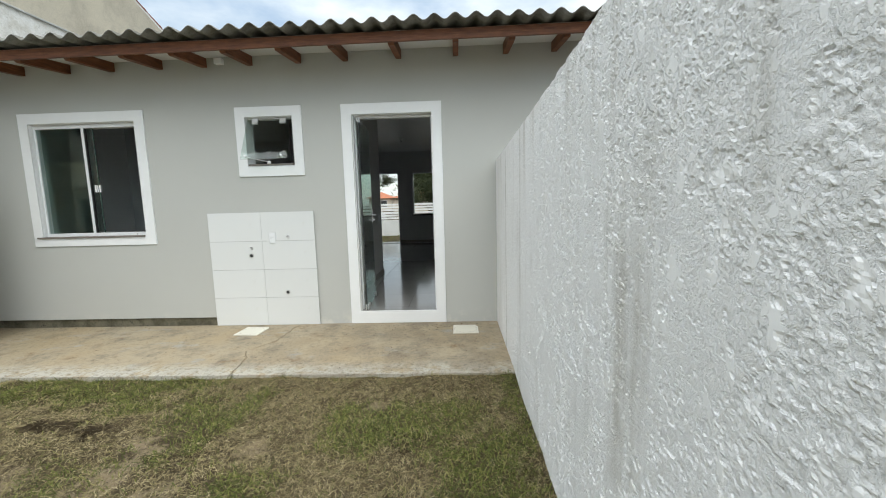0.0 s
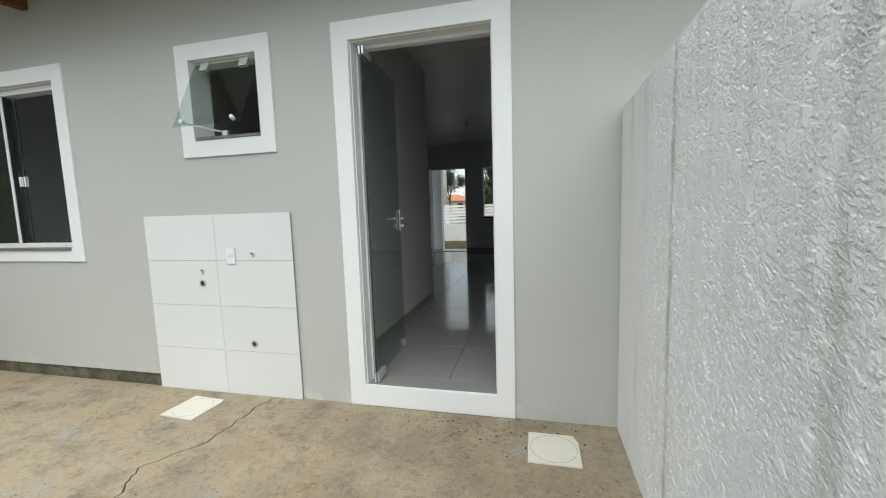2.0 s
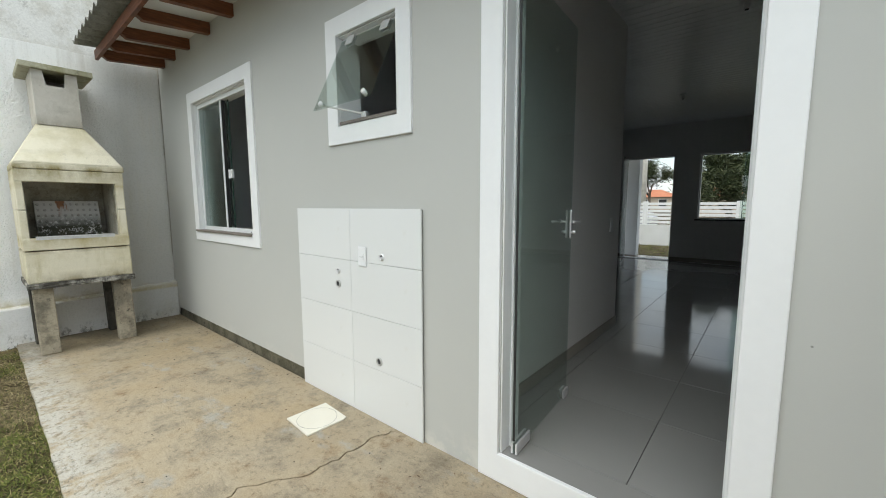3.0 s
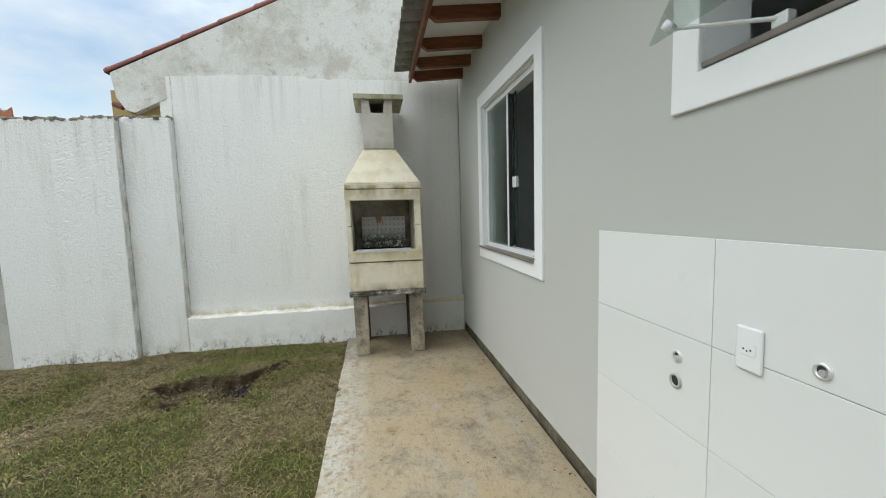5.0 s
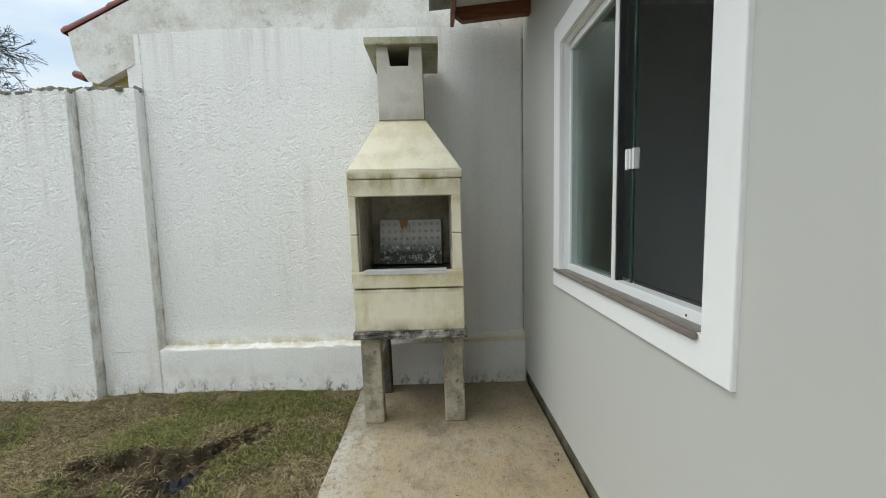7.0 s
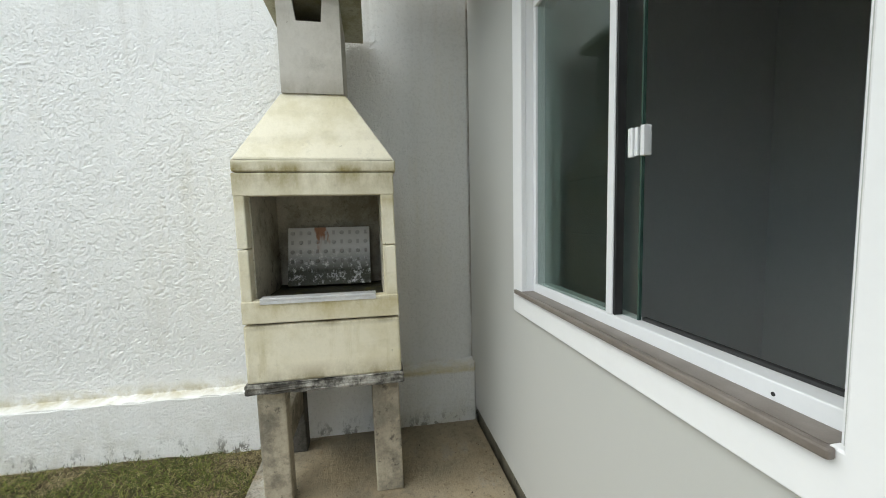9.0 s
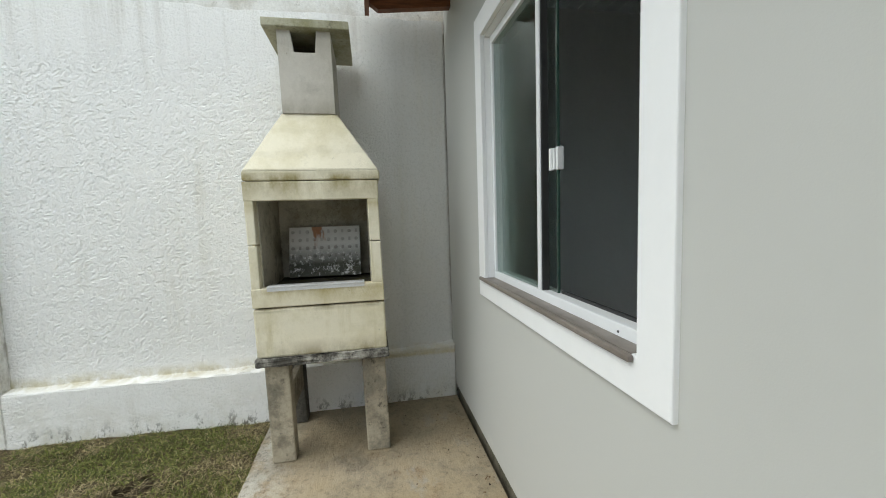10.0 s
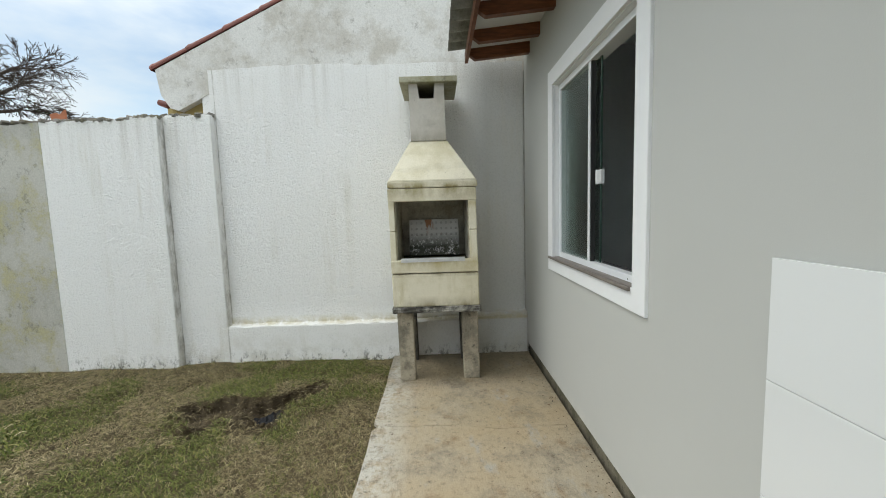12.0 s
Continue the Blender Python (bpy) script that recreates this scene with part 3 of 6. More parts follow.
def holed(u0, u1, z0, z1, a, b, holes, axis="Y"):
    """A wall of thickness a to b along an axis, with rectangular holes (u0, u1, z0, z1) right through it."""
    bm = bmesh.new()
    us = sorted({u0, u1, *[h[0] for h in holes], *[h[1] for h in holes]})
    zs = sorted({z0, z1, *[h[2] for h in holes], *[h[3] for h in holes]})
    us, zs = [u for u in us if u0 <= u <= u1], [z for z in zs if z0 <= z <= z1]
    cache = {}

    def v(u, w, z):
        key = (round(u, 4), round(w, 4), round(z, 4))
        if key not in cache:
            cache[key] = bm.verts.new((u, w, z) if axis == "Y" else (w, u, z))
        return cache[key]

    def solid(i, k):
        if not (0 <= i < len(us) - 1 and 0 <= k < len(zs) - 1):
            return False
        cu, cz = (us[i] + us[i + 1]) / 2, (zs[k] + zs[k + 1]) / 2
        return not any(h[0] < cu < h[1] and h[2] < cz < h[3] for h in holes)
    for i in range(len(us) - 1):
        for k in range(len(zs) - 1):
            if not solid(i, k):
                continue
            p, q, r, s = us[i], us[i + 1], zs[k], zs[k + 1]
            for w in (a, b):
                bm.faces.new((v(p, w, r), v(q, w, r), v(q, w, s), v(p, w, s)))
            for ok, e in ((solid(i - 1, k), ((p, r), (p, s))), (solid(i + 1, k), ((q, r), (q, s))), (solid(i, k - 1), ((p, r), (q, r))), (solid(i, k + 1), ((p, s), (q, s)))):
                if not ok:
                    (m0, n0), (m1, n1) = e
                    bm.faces.new((v(m0, a, n0), v(m1, a, n1), v(m1, b, n1), v(m0, b, n0)))
    return bm


def lattice_noise(x, y, cell, seed):
    """Smooth value noise between 0 and 1 for arrays of places."""
    rng = np.random.RandomState(seed)
    table = rng.rand(256, 256)
    u, v = np.asarray(x) / cell + 1000, np.asarray(y) / cell + 1000
    i, j = np.floor(u).astype(int), np.floor(v).astype(int)
    f, g = u - i, v - j
    f, g = f * f * (3 - 2 * f), g * g * (3 - 2 * g)
    i0, i1, j0, j1 = i % 256, (i + 1) % 256, j % 256, (j + 1) % 256
    return (table[i0, j0] * (1 - f) + table[i1, j0] * f) * (1 - g) + (table[i0, j1] * (1 - f) + table[i1, j1] * f) * g


def crumble(y, z, seed, cell, open_at, spread, edge=0.025):
    """Thrown render pressed with a float: plateaus at 1 with ragged steep edges, crumbs and pits below, between 0 and 1."""
    n = 0.44 * lattice_noise(y, z * 0.8, cell, seed) + 0.34 * lattice_noise(y, z, cell * 0.5, seed + 1) + 0.22 * lattice_noise(y, z, cell * 0.27, seed + 2)
    press = 0.6 * lattice_noise(y, z * 0.45, cell * 6.0, seed + 3) + 0.4 * lattice_noise(y, z * 0.6, cell * 2.6, seed + 4)
    flat = np.clip((n - open_at + (press - 0.5) * spread + edge) / edge, 0, 1)
    bed = 0.5 * lattice_noise(y, z, cell * 0.55, seed + 5) + 0.5 * lattice_noise(y, z, cell * 0.28, seed + 6)
    return np.clip(np.maximum(flat, 0.9 * bed), 0, 1)


def coat(name, parent, face, ys, low, high, rows, depth, height, material, toward=-1, label=""):
    """A coat of render on a wall face across x: a fine sheet whose surface sinks by depth where height is 0; its rim folds back into the wall."""
    v = np.linspace(0, 1, rows)
    Y = np.repeat(np.asarray(ys)[:, None], rows, 1)
    Z = low(Y) + (high(Y) - low(Y)) * v[None, :]
    H = height(Y, Z)
    X = face - toward * depth * (1 - H)
    n = len(ys)
    X[0, :] = X[-1, :] = face - toward * 0.03
    X[:, 0] = X[:, -1] = face - toward * 0.03
    Y[0, :], Y[-1, :] = Y[1, :], Y[-2, :]
    Z[:, 0], Z[:, -1] = Z[:, 1], Z[:, -2]
    i, j = np.meshgrid(np.arange(n - 1), np.arange(rows - 1), indexing="ij")
    a = (i * rows + j).ravel()
    quads = np.stack([a, a + rows, a + rows + 1, a + 1] if toward > 0 else [a, a + 1, a + rows + 1, a + rows], -1)
    me = bpy.data.meshes.new(name)
    me.from_pydata(np.stack([X, Y, Z], -1).reshape(-1, 3).tolist(), [], quads.tolist())
    me.materials.append(material)
    ob = new(name, me)
    ob.parent = parent
    ob.matrix_parent_inverse = WORLD.get(parent, Matrix()).inverted()
    if label:
        tagged(ob, label)
    return ob


def level_at(z):
    return lambda y: np.full_like(y, z)


# ---- ground ----
FACE = 4.165      # outer face of the house wall
INSIDE = 0.180    # floor level indoors
PITS = [((-4.50, 1.50), (-4.55, 1.78), 0.15, 0.065), ((-4.33, 1.61), (-4.36, 1.66), 0.095, 0.19), ((-4.46, 1.92), (-4.46, 2.08), 0.13, 0.10), ((-4.64, 2.08), (-4.90, 2.31), 0.075, 0.12), ((-4.64, 1.42), (-4.62, 2.02), 0.05, 0.14),
        ((-2.72, 2.17), (-2.16, 2.15), 0.085, 0.12), ((-0.36, 1.88), (-0.34, 1.90), 0.045, 0.06)]


def pit_depth(x, y):
    d = np.zeros_like(x)
    wob = (lattice_noise(x, y, 0.10, 7) - 0.5) * 0.13 + (lattice_noise(x, y, 0.045, 9) - 0.5) * 0.06
    for (ax, ay), (bx, by), r, deep in PITS:
        vx, vy = bx - ax, by - ay
        t = np.clip(((x - ax) * vx + (y - ay) * vy) / (vx * vx + vy * vy), 0, 1)
        dist = np.hypot(x - ax - t * vx, y - ay - t * vy) + wob
        d = np.maximum(d, deep * np.clip((r - dist) / 0.05, 0, 1))
    return d


def ground_height(x, y):
    h = -0.035 + (lattice_noise(x, y, 0.5, 1) - 0.5) * 0.035 + (lattice_noise(x, y, 0.12, 2) - 0.5) * 0.02
    near = (x > -6) & (x < 1) & (y > -6.5) & (y < 3.2)
    rim = np.clip(1 - np.hypot((x + 4.70) / 0.5, (y - 1.78) / 0.75), 0, 1) * 0.05
    return np.where(near, h + 0.050 + rim - pit_depth(x, y), -0.05)


def sheet(name, xs, ys, height, material):
    X, Y = np.meshgrid(xs, ys, indexing="ij")
    Z = height(X, Y)
    n, m = len(xs), len(ys)
    verts = np.stack([X, Y, Z], -1).reshape(-1, 3)
    i, j = np.meshgrid(np.arange(n - 1), np.arange(m - 1), indexing="ij")
    a = (i * m + j).ravel()
    quads = np.stack([a, a + m, a + m + 1, a + 1], -1)
    me = bpy.data.meshes.new(name)
    me.from_pydata(verts.tolist(), [], quads.tolist())
    me.materials.append(material)
    for p in me.polygons:
        p.use_smooth = True
    return new(name, me)


gx = np.concatenate([[-400, -120, -40, -15, -8], np.arange(-6.0, -5.1, 0.022), np.arange(-5.1, -4.1, 0.010), np.arange(-4.1, 1.0, 0.022), [1.5, 3, 8, 20, 60, 160, 400]])
gy = np.concatenate([[-400, -120, -40, -12], np.arange(-6.5, -0.6, 0.15), np.arange(-0.5, 1.1, 0.022), np.arange(1.1, 2.5, 0.011), np.arange(2.5, 3.1, 0.022), [4, 6, 9, 12, 13, 15, 17, 20, 30, 60, 160, 400]])
tagged(sheet("ground", gx, gy, ground_height, SOIL), "bare sandy soil under thin patchy lawn", "ground", "", "structure")


def grass(name, material, xlo, xhi, ylo, yhi, count, length, wide, lift, keep, seed, label):
    """Short bent blades, each of two segments, in one mesh."""
    rng = np.random.RandomState(seed)
    x, y = rng.uniform(xlo, xhi, count), rng.uniform(ylo, yhi, count)
    ok = keep(x, y, rng.rand(count))
    x, y = x[ok], y[ok]
    n = len(x)
    z = ground_height(x, y) - 0.004
    turn, size = rng.uniform(0, 2 * math.pi, n), length * rng.uniform(0.45, 1.25, n)
    up = np.radians(lift * rng.uniform(0.25, 1.5, n))
    dx, dy = np.cos(turn) * np.cos(up), np.sin(turn) * np.cos(up)
    px, py = -np.sin(turn) * wide / 2, np.cos(turn) * wide / 2
    P = np.stack([x, y, z], -1)
    D = np.stack([dx, dy, np.sin(up)], -1) * size[:, None]
    S = np.stack([px, py, rng.uniform(-0.3, 0.3, n) * wide], -1)
    mid = P + D * 0.55 + np.array([0, 0, 1]) * (size * 0.10)[:, None]
    tip = P + D * 1.0 - np.array([0, 0, 1]) * (size * 0.12)[:, None]
    verts = np.stack([P - S, P + S, mid + S * 0.8, mid - S * 0.8, tip], 1).reshape(-1, 3)
    k = np.arange(n) * 5
    faces = [q for t in zip(np.stack([k, k + 1, k + 2, k + 3], -1).tolist(), np.stack([k + 3, k + 2, k + 4], -1).tolist()) for q in t]
    me = bpy.data.meshes.new(name)
    me.from_pydata(verts.tolist(), [], faces)
    me.materials.append(material)
    return tagged(new(name, me), label, "grass", "", "stuff")


def green_map(x, y):
    return 0.55 * lattice_noise(x, y, 0.55, 11) + 0.3 * lattice_noise(x, y, 0.2, 12) + 0.15 * lattice_noise(x, y, 0.08, 13)


def far_lawn(x, y):
    """Thinner where the lawn lies away from the walked strip."""
    return np.where((y < 1.25) & (x > -3.4 - (1.25 - y) * 0.9), 0.12, 1.0)


def keep_green(x, y, r):
    return (r / far_lawn(x, y) < np.clip((green_map(x, y) - 0.42) * 6.5, 0.07, 1.0) * (1 - 0.85 * worn(x, y))) & (pit_depth(x, y) < 0.02) & (np.hypot(x + 4.36, y - 2.0) > 0.17)


def keep_dry(x, y, r):
    return (r / far_lawn(x, y) < np.clip(0.55 + (0.56 - green_map(x, y)) * 3.0, 0.22, 1) * (1 - 0.45 * worn(x, y))) & ((pit_depth(x, y) < 0.10) | (r < 0.16))


def worn(x, y):
    w = np.zeros_like(x)
    for sx, sy, sr in SANDY:
        w = np.maximum(w, np.clip(1.6 - np.hypot(x - sx, y - sy) / sr - lattice_noise(x, y, 0.09, 15), 0, 1))
    return w


def on_rim(x, y, r):
    d = pit_depth(x, y)
    return (d > 0.008) & ((d < 0.09) | (r < 0.35))


grass("green_grass", GREEN, -5.50, 0.39, -1.2, 2.862, 270000, 0.054, 0.0034, 30, keep_green, 21, "short green grass in uneven tufts")
grass("dry_grass", DRY, -5.51, 0.39, -1.2, 2.862, 530000, 0.056, 0.0024, 12, keep_dry, 22, "dry mown straw lying on the lawn")
def away(x, y):
    return far_lawn(x + (lattice_noise(x, y, 0.3, 16) - 0.5) * 0.5, y + (lattice_noise(x, y, 0.3, 17) - 0.5) * 0.4) < 1


def far_green(x, y, r):
    return away(x, y) & (r < np.clip((green_map(x, y) - 0.42) * 6.5, 0.10, 1.0))


def far_dry(x, y, r):
    return away(x, y) & (r < np.clip(0.6 + (0.56 - green_map(x, y)) * 3.0, 0.25, 1))


grass("green_lawn", GREEN, -5.40, 0.39, -5.9, 1.45, 90000, 0.085, 0.011, 26, far_green, 25, "short green grass in uneven tufts")
grass("dry_lawn", DRY, -5.40, 0.39, -5.9, 1.45, 110000, 0.090, 0.009, 12, far_dry, 26, "dry mown straw lying on the lawn")
grass("roots", ROOT, -5.1, -2.0, 1.1, 2.5, 60000, 0.080, 0.0024, 12, on_rim, 24, "dark roots and straw hanging over the pit edge")
grass("front_grass", GREEN, -7.0, 3.0, 13.0, 17.2, 10000, 0.07, 0.012, 45, lambda x, y, r: r < 2, 23, "short green grass in the front yard")

def slab_z(x):
    return 0.04


# ---- yard slab, with its cracks as gaps ----
rnd = random.Random(4)
FRONT = [(-5.49 + i * 0.1, 2.848 + rnd.uniform(-0.004, 0.004)) for i in range(60)]
FRONT = [p for p in FRONT if p[0] < 0.38] + [(0.40, 2.848)]
CRACK_A = [(-1.76, 4.165), (-1.82, 4.04), (-1.82, 3.80), (-1.84, 3.59), (-2.00, 3.36), (-1.91, 3.22), (-1.88, 3.08), (-1.85, 2.86)]
CRACK_B = [(-4.19, 4.165), (-4.19, 4.00), (-4.17, 3.67), (-4.20, 3.55), (-4.23, 3.42), (-4.235, 3.20), (-4.23, 3.07), (-4.25, 2.88)]


def jag(line, seed, amp):
    r = random.Random(seed)
    out = []
    for (ax, ay), (bx, by) in zip(line, line[1:]):
        n = 7
        for k in range(n):
            t = k / n
            s = amp if 0 < k else 0
            out.append((ax + (bx - ax) * t + r.uniform(-s, s), ay + (by - ay) * t + r.uniform(-s, s) * 0.5))
    return out + [line[-1]]


CA, CB = jag(CRACK_A, 5, 0.012), jag(CRACK_B, 6, 0.006)


def front_between(x0, x1):
    return [p for p in FRONT if x0 + 0.03 < p[0] < x1 - 0.03]


def shift(line, d):
    return [(x + d, y) for x, y in line]


bm = bmesh.new()
left_piece = [(-5.62, 4.165), (-5.62, 2.848)] + front_between(-5.50, CB[-1][0]) + shift(CB, -0.003)[::-1]
mid_piece = shift(CB, 0.003) + front_between(CB[-1][0], CA[-1][0]) + shift(CA, -0.005)[::-1]
right_piece = shift(CA, 0.005) + front_between(CA[-1][0], 0.41) + [(0.44, 2.848), (0.44, 4.165)]
for poly in (left_piece, mid_piece, right_piece):
    prism(poly, "Z", -0.12, 0.0, bm)
for v in bm.verts:
    if v.co.z > -0.05:
        v.co.z = slab_z(v.co.x)
structure("pavement", bm, SLAB, "stained tan concrete yard slab with a long crack", "pavement")

# ---- house rear wall ----
DOOR = (-1.106, -0.265, INSIDE, 2.295)
WIN = (-4.648, -3.470, 1.064, 2.308)
VENT = (-2.255, -1.737, 1.792, 2.306)
bm = holed(-5.60, 3.2, 0.0, 3.05, FACE, FACE + 0.16, [(DOOR[0], DOOR[1], 0.09, DOOR[3]), WIN, VENT, (-5.60, -2.75, 0.0, 0.132)])
structure("wall_north", bm, GREY, "smooth warm grey painted house wall", "wall")
structure("footing", box((-5.60, FACE + 0.030, -0.05), (-2.75, FACE + 0.155, 0.132), 0.004), FOOTING, "damp dark concrete footing under the wall", "footing")

door_1 = thing("door_1", (-0.69, FACE, 0), "open doorway with white painted surround and swung glass door", "door", "", "structure")
part("surround", ring(-1.217, -0.160, 0.042, 2.407, 0.108, FACE - 0.016, FACE + 0.004, 0.004, sides=(1.0, 0.97, 1.27, 1.03)), TRIM, door_1)
part("reveal", ring(DOOR[0], DOOR[1], DOOR[2] - 0.03, DOOR[3], 0.006, FACE + 0.005, FACE + 0.16, 0.0), TRIM, door_1)
part("door_frame", ring(DOOR[0] + 0.006, DOOR[1] - 0.006, DOOR[2] - 0.02, DOOR[3] - 0.006, 0.022, FACE + 0.075, FACE + 0.125, 0.002, sides=(0.5, 0.4, 0.5, 0.9)), ALU_W, door_1)


def tilted(px, py, turn):
    return Matrix.Translation((px, py, 0)) @ Matrix.Rotation(radians(turn), 4, "Z")


def glass_door(name, m, width, z0, z1, label):
    """A tempered glass leaf that runs from its pivot along +x of m, with patch fittings and a lever handle."""
    d = thing(name, m.translation, label, "door")
    leaf = part("leaf", box((0, -0.004, z0), (width, 0.004, z1), 0, m=m), GLASS_G, d)
    leaf.visible_shadow = False
    part("edge_strip", box((-0.004, -0.005, z0 + 0.06), (-0.001, 0.005, z1 - 0.06), 0, m=m), RUBBER, d, "black rubber seal strip")
    for nm, x, z in (("pivot_patch", 0.0, z0 - 0.006), ("pivot_patch", 0.0, z1 - 0.044), ("lock_patch", width - 0.075, z0 - 0.004)):
        bm = box((x, -0.016, z), (x + (0.15 if nm == "pivot_patch" else 0.075), -0.0045, z + 0.05), 0.003, m=m)
        box((x, 0.0045, z), (x + (0.15 if nm == "pivot_patch" else 0.075), 0.016, z + 0.05), 0.003, bm, m)
        part(nm, bm, CHROME, d, "chrome patch fitting")
    w = width - 0.008
    plate = part("handle_plate", box((w - 0.036, -0.018, 1.13), (w, -0.0045, 1.29), 0.006, m=m), CHROME, d, "chrome lock plate")
    part("handle_plate", box((w - 0.036, 0.0045, 1.13), (w, 0.018, 1.29), 0.006, m=m), CHROME, d, "chrome lock plate")
    for s in (-1, 1):
        bm = tube(m @ Vector((w - 0.018, s * 0.016, 1.225)), m @ Vector((w - 0.018, s * 0.060, 1.225)), 0.009)
        tube(m @ Vector((w - 0.013, s * 0.056, 1.225)), m @ Vector((w - 0.130, s * 0.056, 1.225)), 0.009, 0.008, bm=bm)
        part("lever", bm, CHROME, plate, "chrome lever handle", True)
        part("thumb_turn", tube(m @ Vector((w - 0.018, s * 0.016, 1.165)), m @ Vector((w - 0.018, s * 0.04, 1.165)), 0.012), CHROME, plate, "", True)
    return d


glass_door("glass_door", tilted(-1.045, FACE + 0.022, 94.0), 0.705, INSIDE + 0.012, 2.268, "open green tempered glass door with chrome handle")

# ---- bedroom window ----
window_1 = thing("window_1", (-4.0, FACE, 1.0), "white sliding window, half open, with granite sill", "window", "", "structure")
part("surround", ring(-4.747, -3.350, 0.977, 2.418, 0.108, FACE - 0.016, FACE + 0.004, 0.004, sides=(0.95, 1.02, 0.98, 1.02)), TRIM, window_1)
part("reveal", ring(WIN[0], WIN[1], WIN[2], WIN[3], 0.006, FACE + 0.005, FACE + 0.16, 0.0), TRIM, window_1)
bm = box((WIN[0] + 0.007, FACE - 0.016, 1.066), (WIN[1] - 0.007, FACE + 0.036, 1.084))
box((-4.700, FACE - 0.032, 1.066), (WIN[1] + 0.004, FACE - 0.0165, 1.084), 0.004, bm)
part("sill", bm, GRANITE, window_1, "brown granite sill with a chipped end")
DEEP = FACE + 0.037      # front of the aluminium frame
part("track", box((WIN[0] + 0.007, DEEP, 1.072), (WIN[1] - 0.007, DEEP + 0.075, 1.118), 0.003), ALU_W, window_1)
part("header", box((WIN[0] + 0.007, DEEP - 0.002, 2.262), (WIN[1] - 0.007, DEEP + 0.080, 2.301), 0.003), ALU_W, window_1)
part("side_frame", box((WIN[0] + 0.007, DEEP, 1.119), (WIN[0] + 0.030, DEEP + 0.075, 2.261), 0.002), ALU_W, window_1)
part("side_frame", box((WIN[1] - 0.020, DEEP + 0.030, 1.119), (WIN[1] - 0.007, DEEP + 0.075, 2.261), 0.002), ALU_W, window_1)
part("track_screw", tube((-3.60, DEEP - 0.001, 1.095), (-3.60, DEEP + 0.004, 1.095), 0.004, seg=10), RUBBER, window_1, "small dark screw hole")
part("brush_seal", box((-4.00, DEEP + 0.045, 1.1185), (WIN[1] - 0.021, DEEP + 0.058, 1.127)), RUBBER, window_1, "black brush seal in the track")
fixed = part("fixed_pane", box((WIN[0] + 0.031, DEEP + 0.010, 1.119), (-4.101, DEEP + 0.018, 2.261)), GLASS_D, window_1)
part("mullion", box((-4.106, DEEP + 0.001, 1.119), (-4.076, DEEP + 0.007, 2.261), 0.002), ALU_W, fixed, "slim white aluminium mullion")
sash = part("sliding_pane", box((-4.60, DEEP + 0.034, 1.119), (-4.006, DEEP + 0.042, 2.261)), GLASS_D, window_1)
part("pane_edge", box((-4.0058, DEEP + 0.0335, 1.119), (-4.000, DEEP + 0.0425, 2.261)), GLASS_EDGE, sash)
part("seal", box((-4.100, DEEP + 0.0075, 1.119), (-4.070, DEEP + 0.033, 2.261)), RUBBER, sash, "black rubber seal strip")
bm = box((-4.043, DEEP + 0.020, 1.568), (-4.024, DEEP + 0.0335, 1.648), 0.003)
box((-4.020, DEEP + 0.024, 1.570), (-4.008, DEEP + 0.0335, 1.646), 0.002, bm)
box((-3.9995, DEEP + 0.026, 1.568), (-3.984, DEEP + 0.050, 1.648), 0.002, bm)
part("handle", bm, SOCKET, sash, "white plastic shell handle")
for p in (fixed, sash):
    p.visible_shadow = False

# ---- bathroom window ----
window_2 = thing("window_2", (-2.0, FACE, 1.8), "small top-hung glass window standing open", "window", "", "structure")
part("surround", ring(-2.353, -1.638, 1.685, 2.410, 0.104, FACE - 0.016, FACE + 0.004, 0.004), TRIM, window_2)
part("reveal", ring(VENT[0], VENT[1], VENT[2], VENT[3], 0.006, FACE + 0.005, FACE + 0.16, 0.0), TRIM, window_2)
part("track", box((VENT[0] + 0.004, FACE - 0.004, 1.799), (VENT[1] - 0.004, FACE + 0.030, 1.817), 0.003), GRANITE, window_2, "brown granite sill strip")
part("head_rail", box((VENT[0] + 0.007, FACE + 0.036, 2.288), (VENT[1] - 0.007, FACE + 0.055, 2.299), 0.003), ALU_W, window_2)
flap = Matrix.Translation((0, FACE + 0.030, 2.282)) @ Matrix.Rotation(radians(-26), 4, "X")
pane = part("flap_pane", box((-2.240, -0.004, -0.480), (-1.752, 0.004, 0.0), m=flap), GLASS_G, window_2)
pane.visible_shadow = False
for x in (-2.15, -1.85):
    bm = box((x - 0.032, -0.012, -0.05), (x + 0.032, -0.0045, 0.012), 0.002, m=flap)
    box((x - 0.032, 0.0045, -0.05), (x + 0.032, 0.012, 0.012), 0.002, bm, flap)
    tube(flap @ Vector((x - 0.035, 0, 0.016)), flap @ Vector((x + 0.035, 0, 0.016)), 0.007, bm=bm)
    part("hinge", bm, CHROME, pane, "bright steel glass hinge")
for x in (-2.19, -1.815):
    bm = tube(flap @ Vector((x, -0.012, -0.445)), flap @ Vector((x, 0.016, -0.445)), 0.013)
    part("knob", bm, SOCKET, pane, "round white fixing knob", True)
bm = tube(flap @ Vector((-2.19, 0.013, -0.445)), (-2.02, FACE + 0.012, 1.835), 0.006)
box((-2.045, FACE - 0.004, 1.816), (-2.005, FACE + 0.022, 1.848), 0.003, bm)
part("stay_arm", bm, ALU, pane, "grey friction stay")

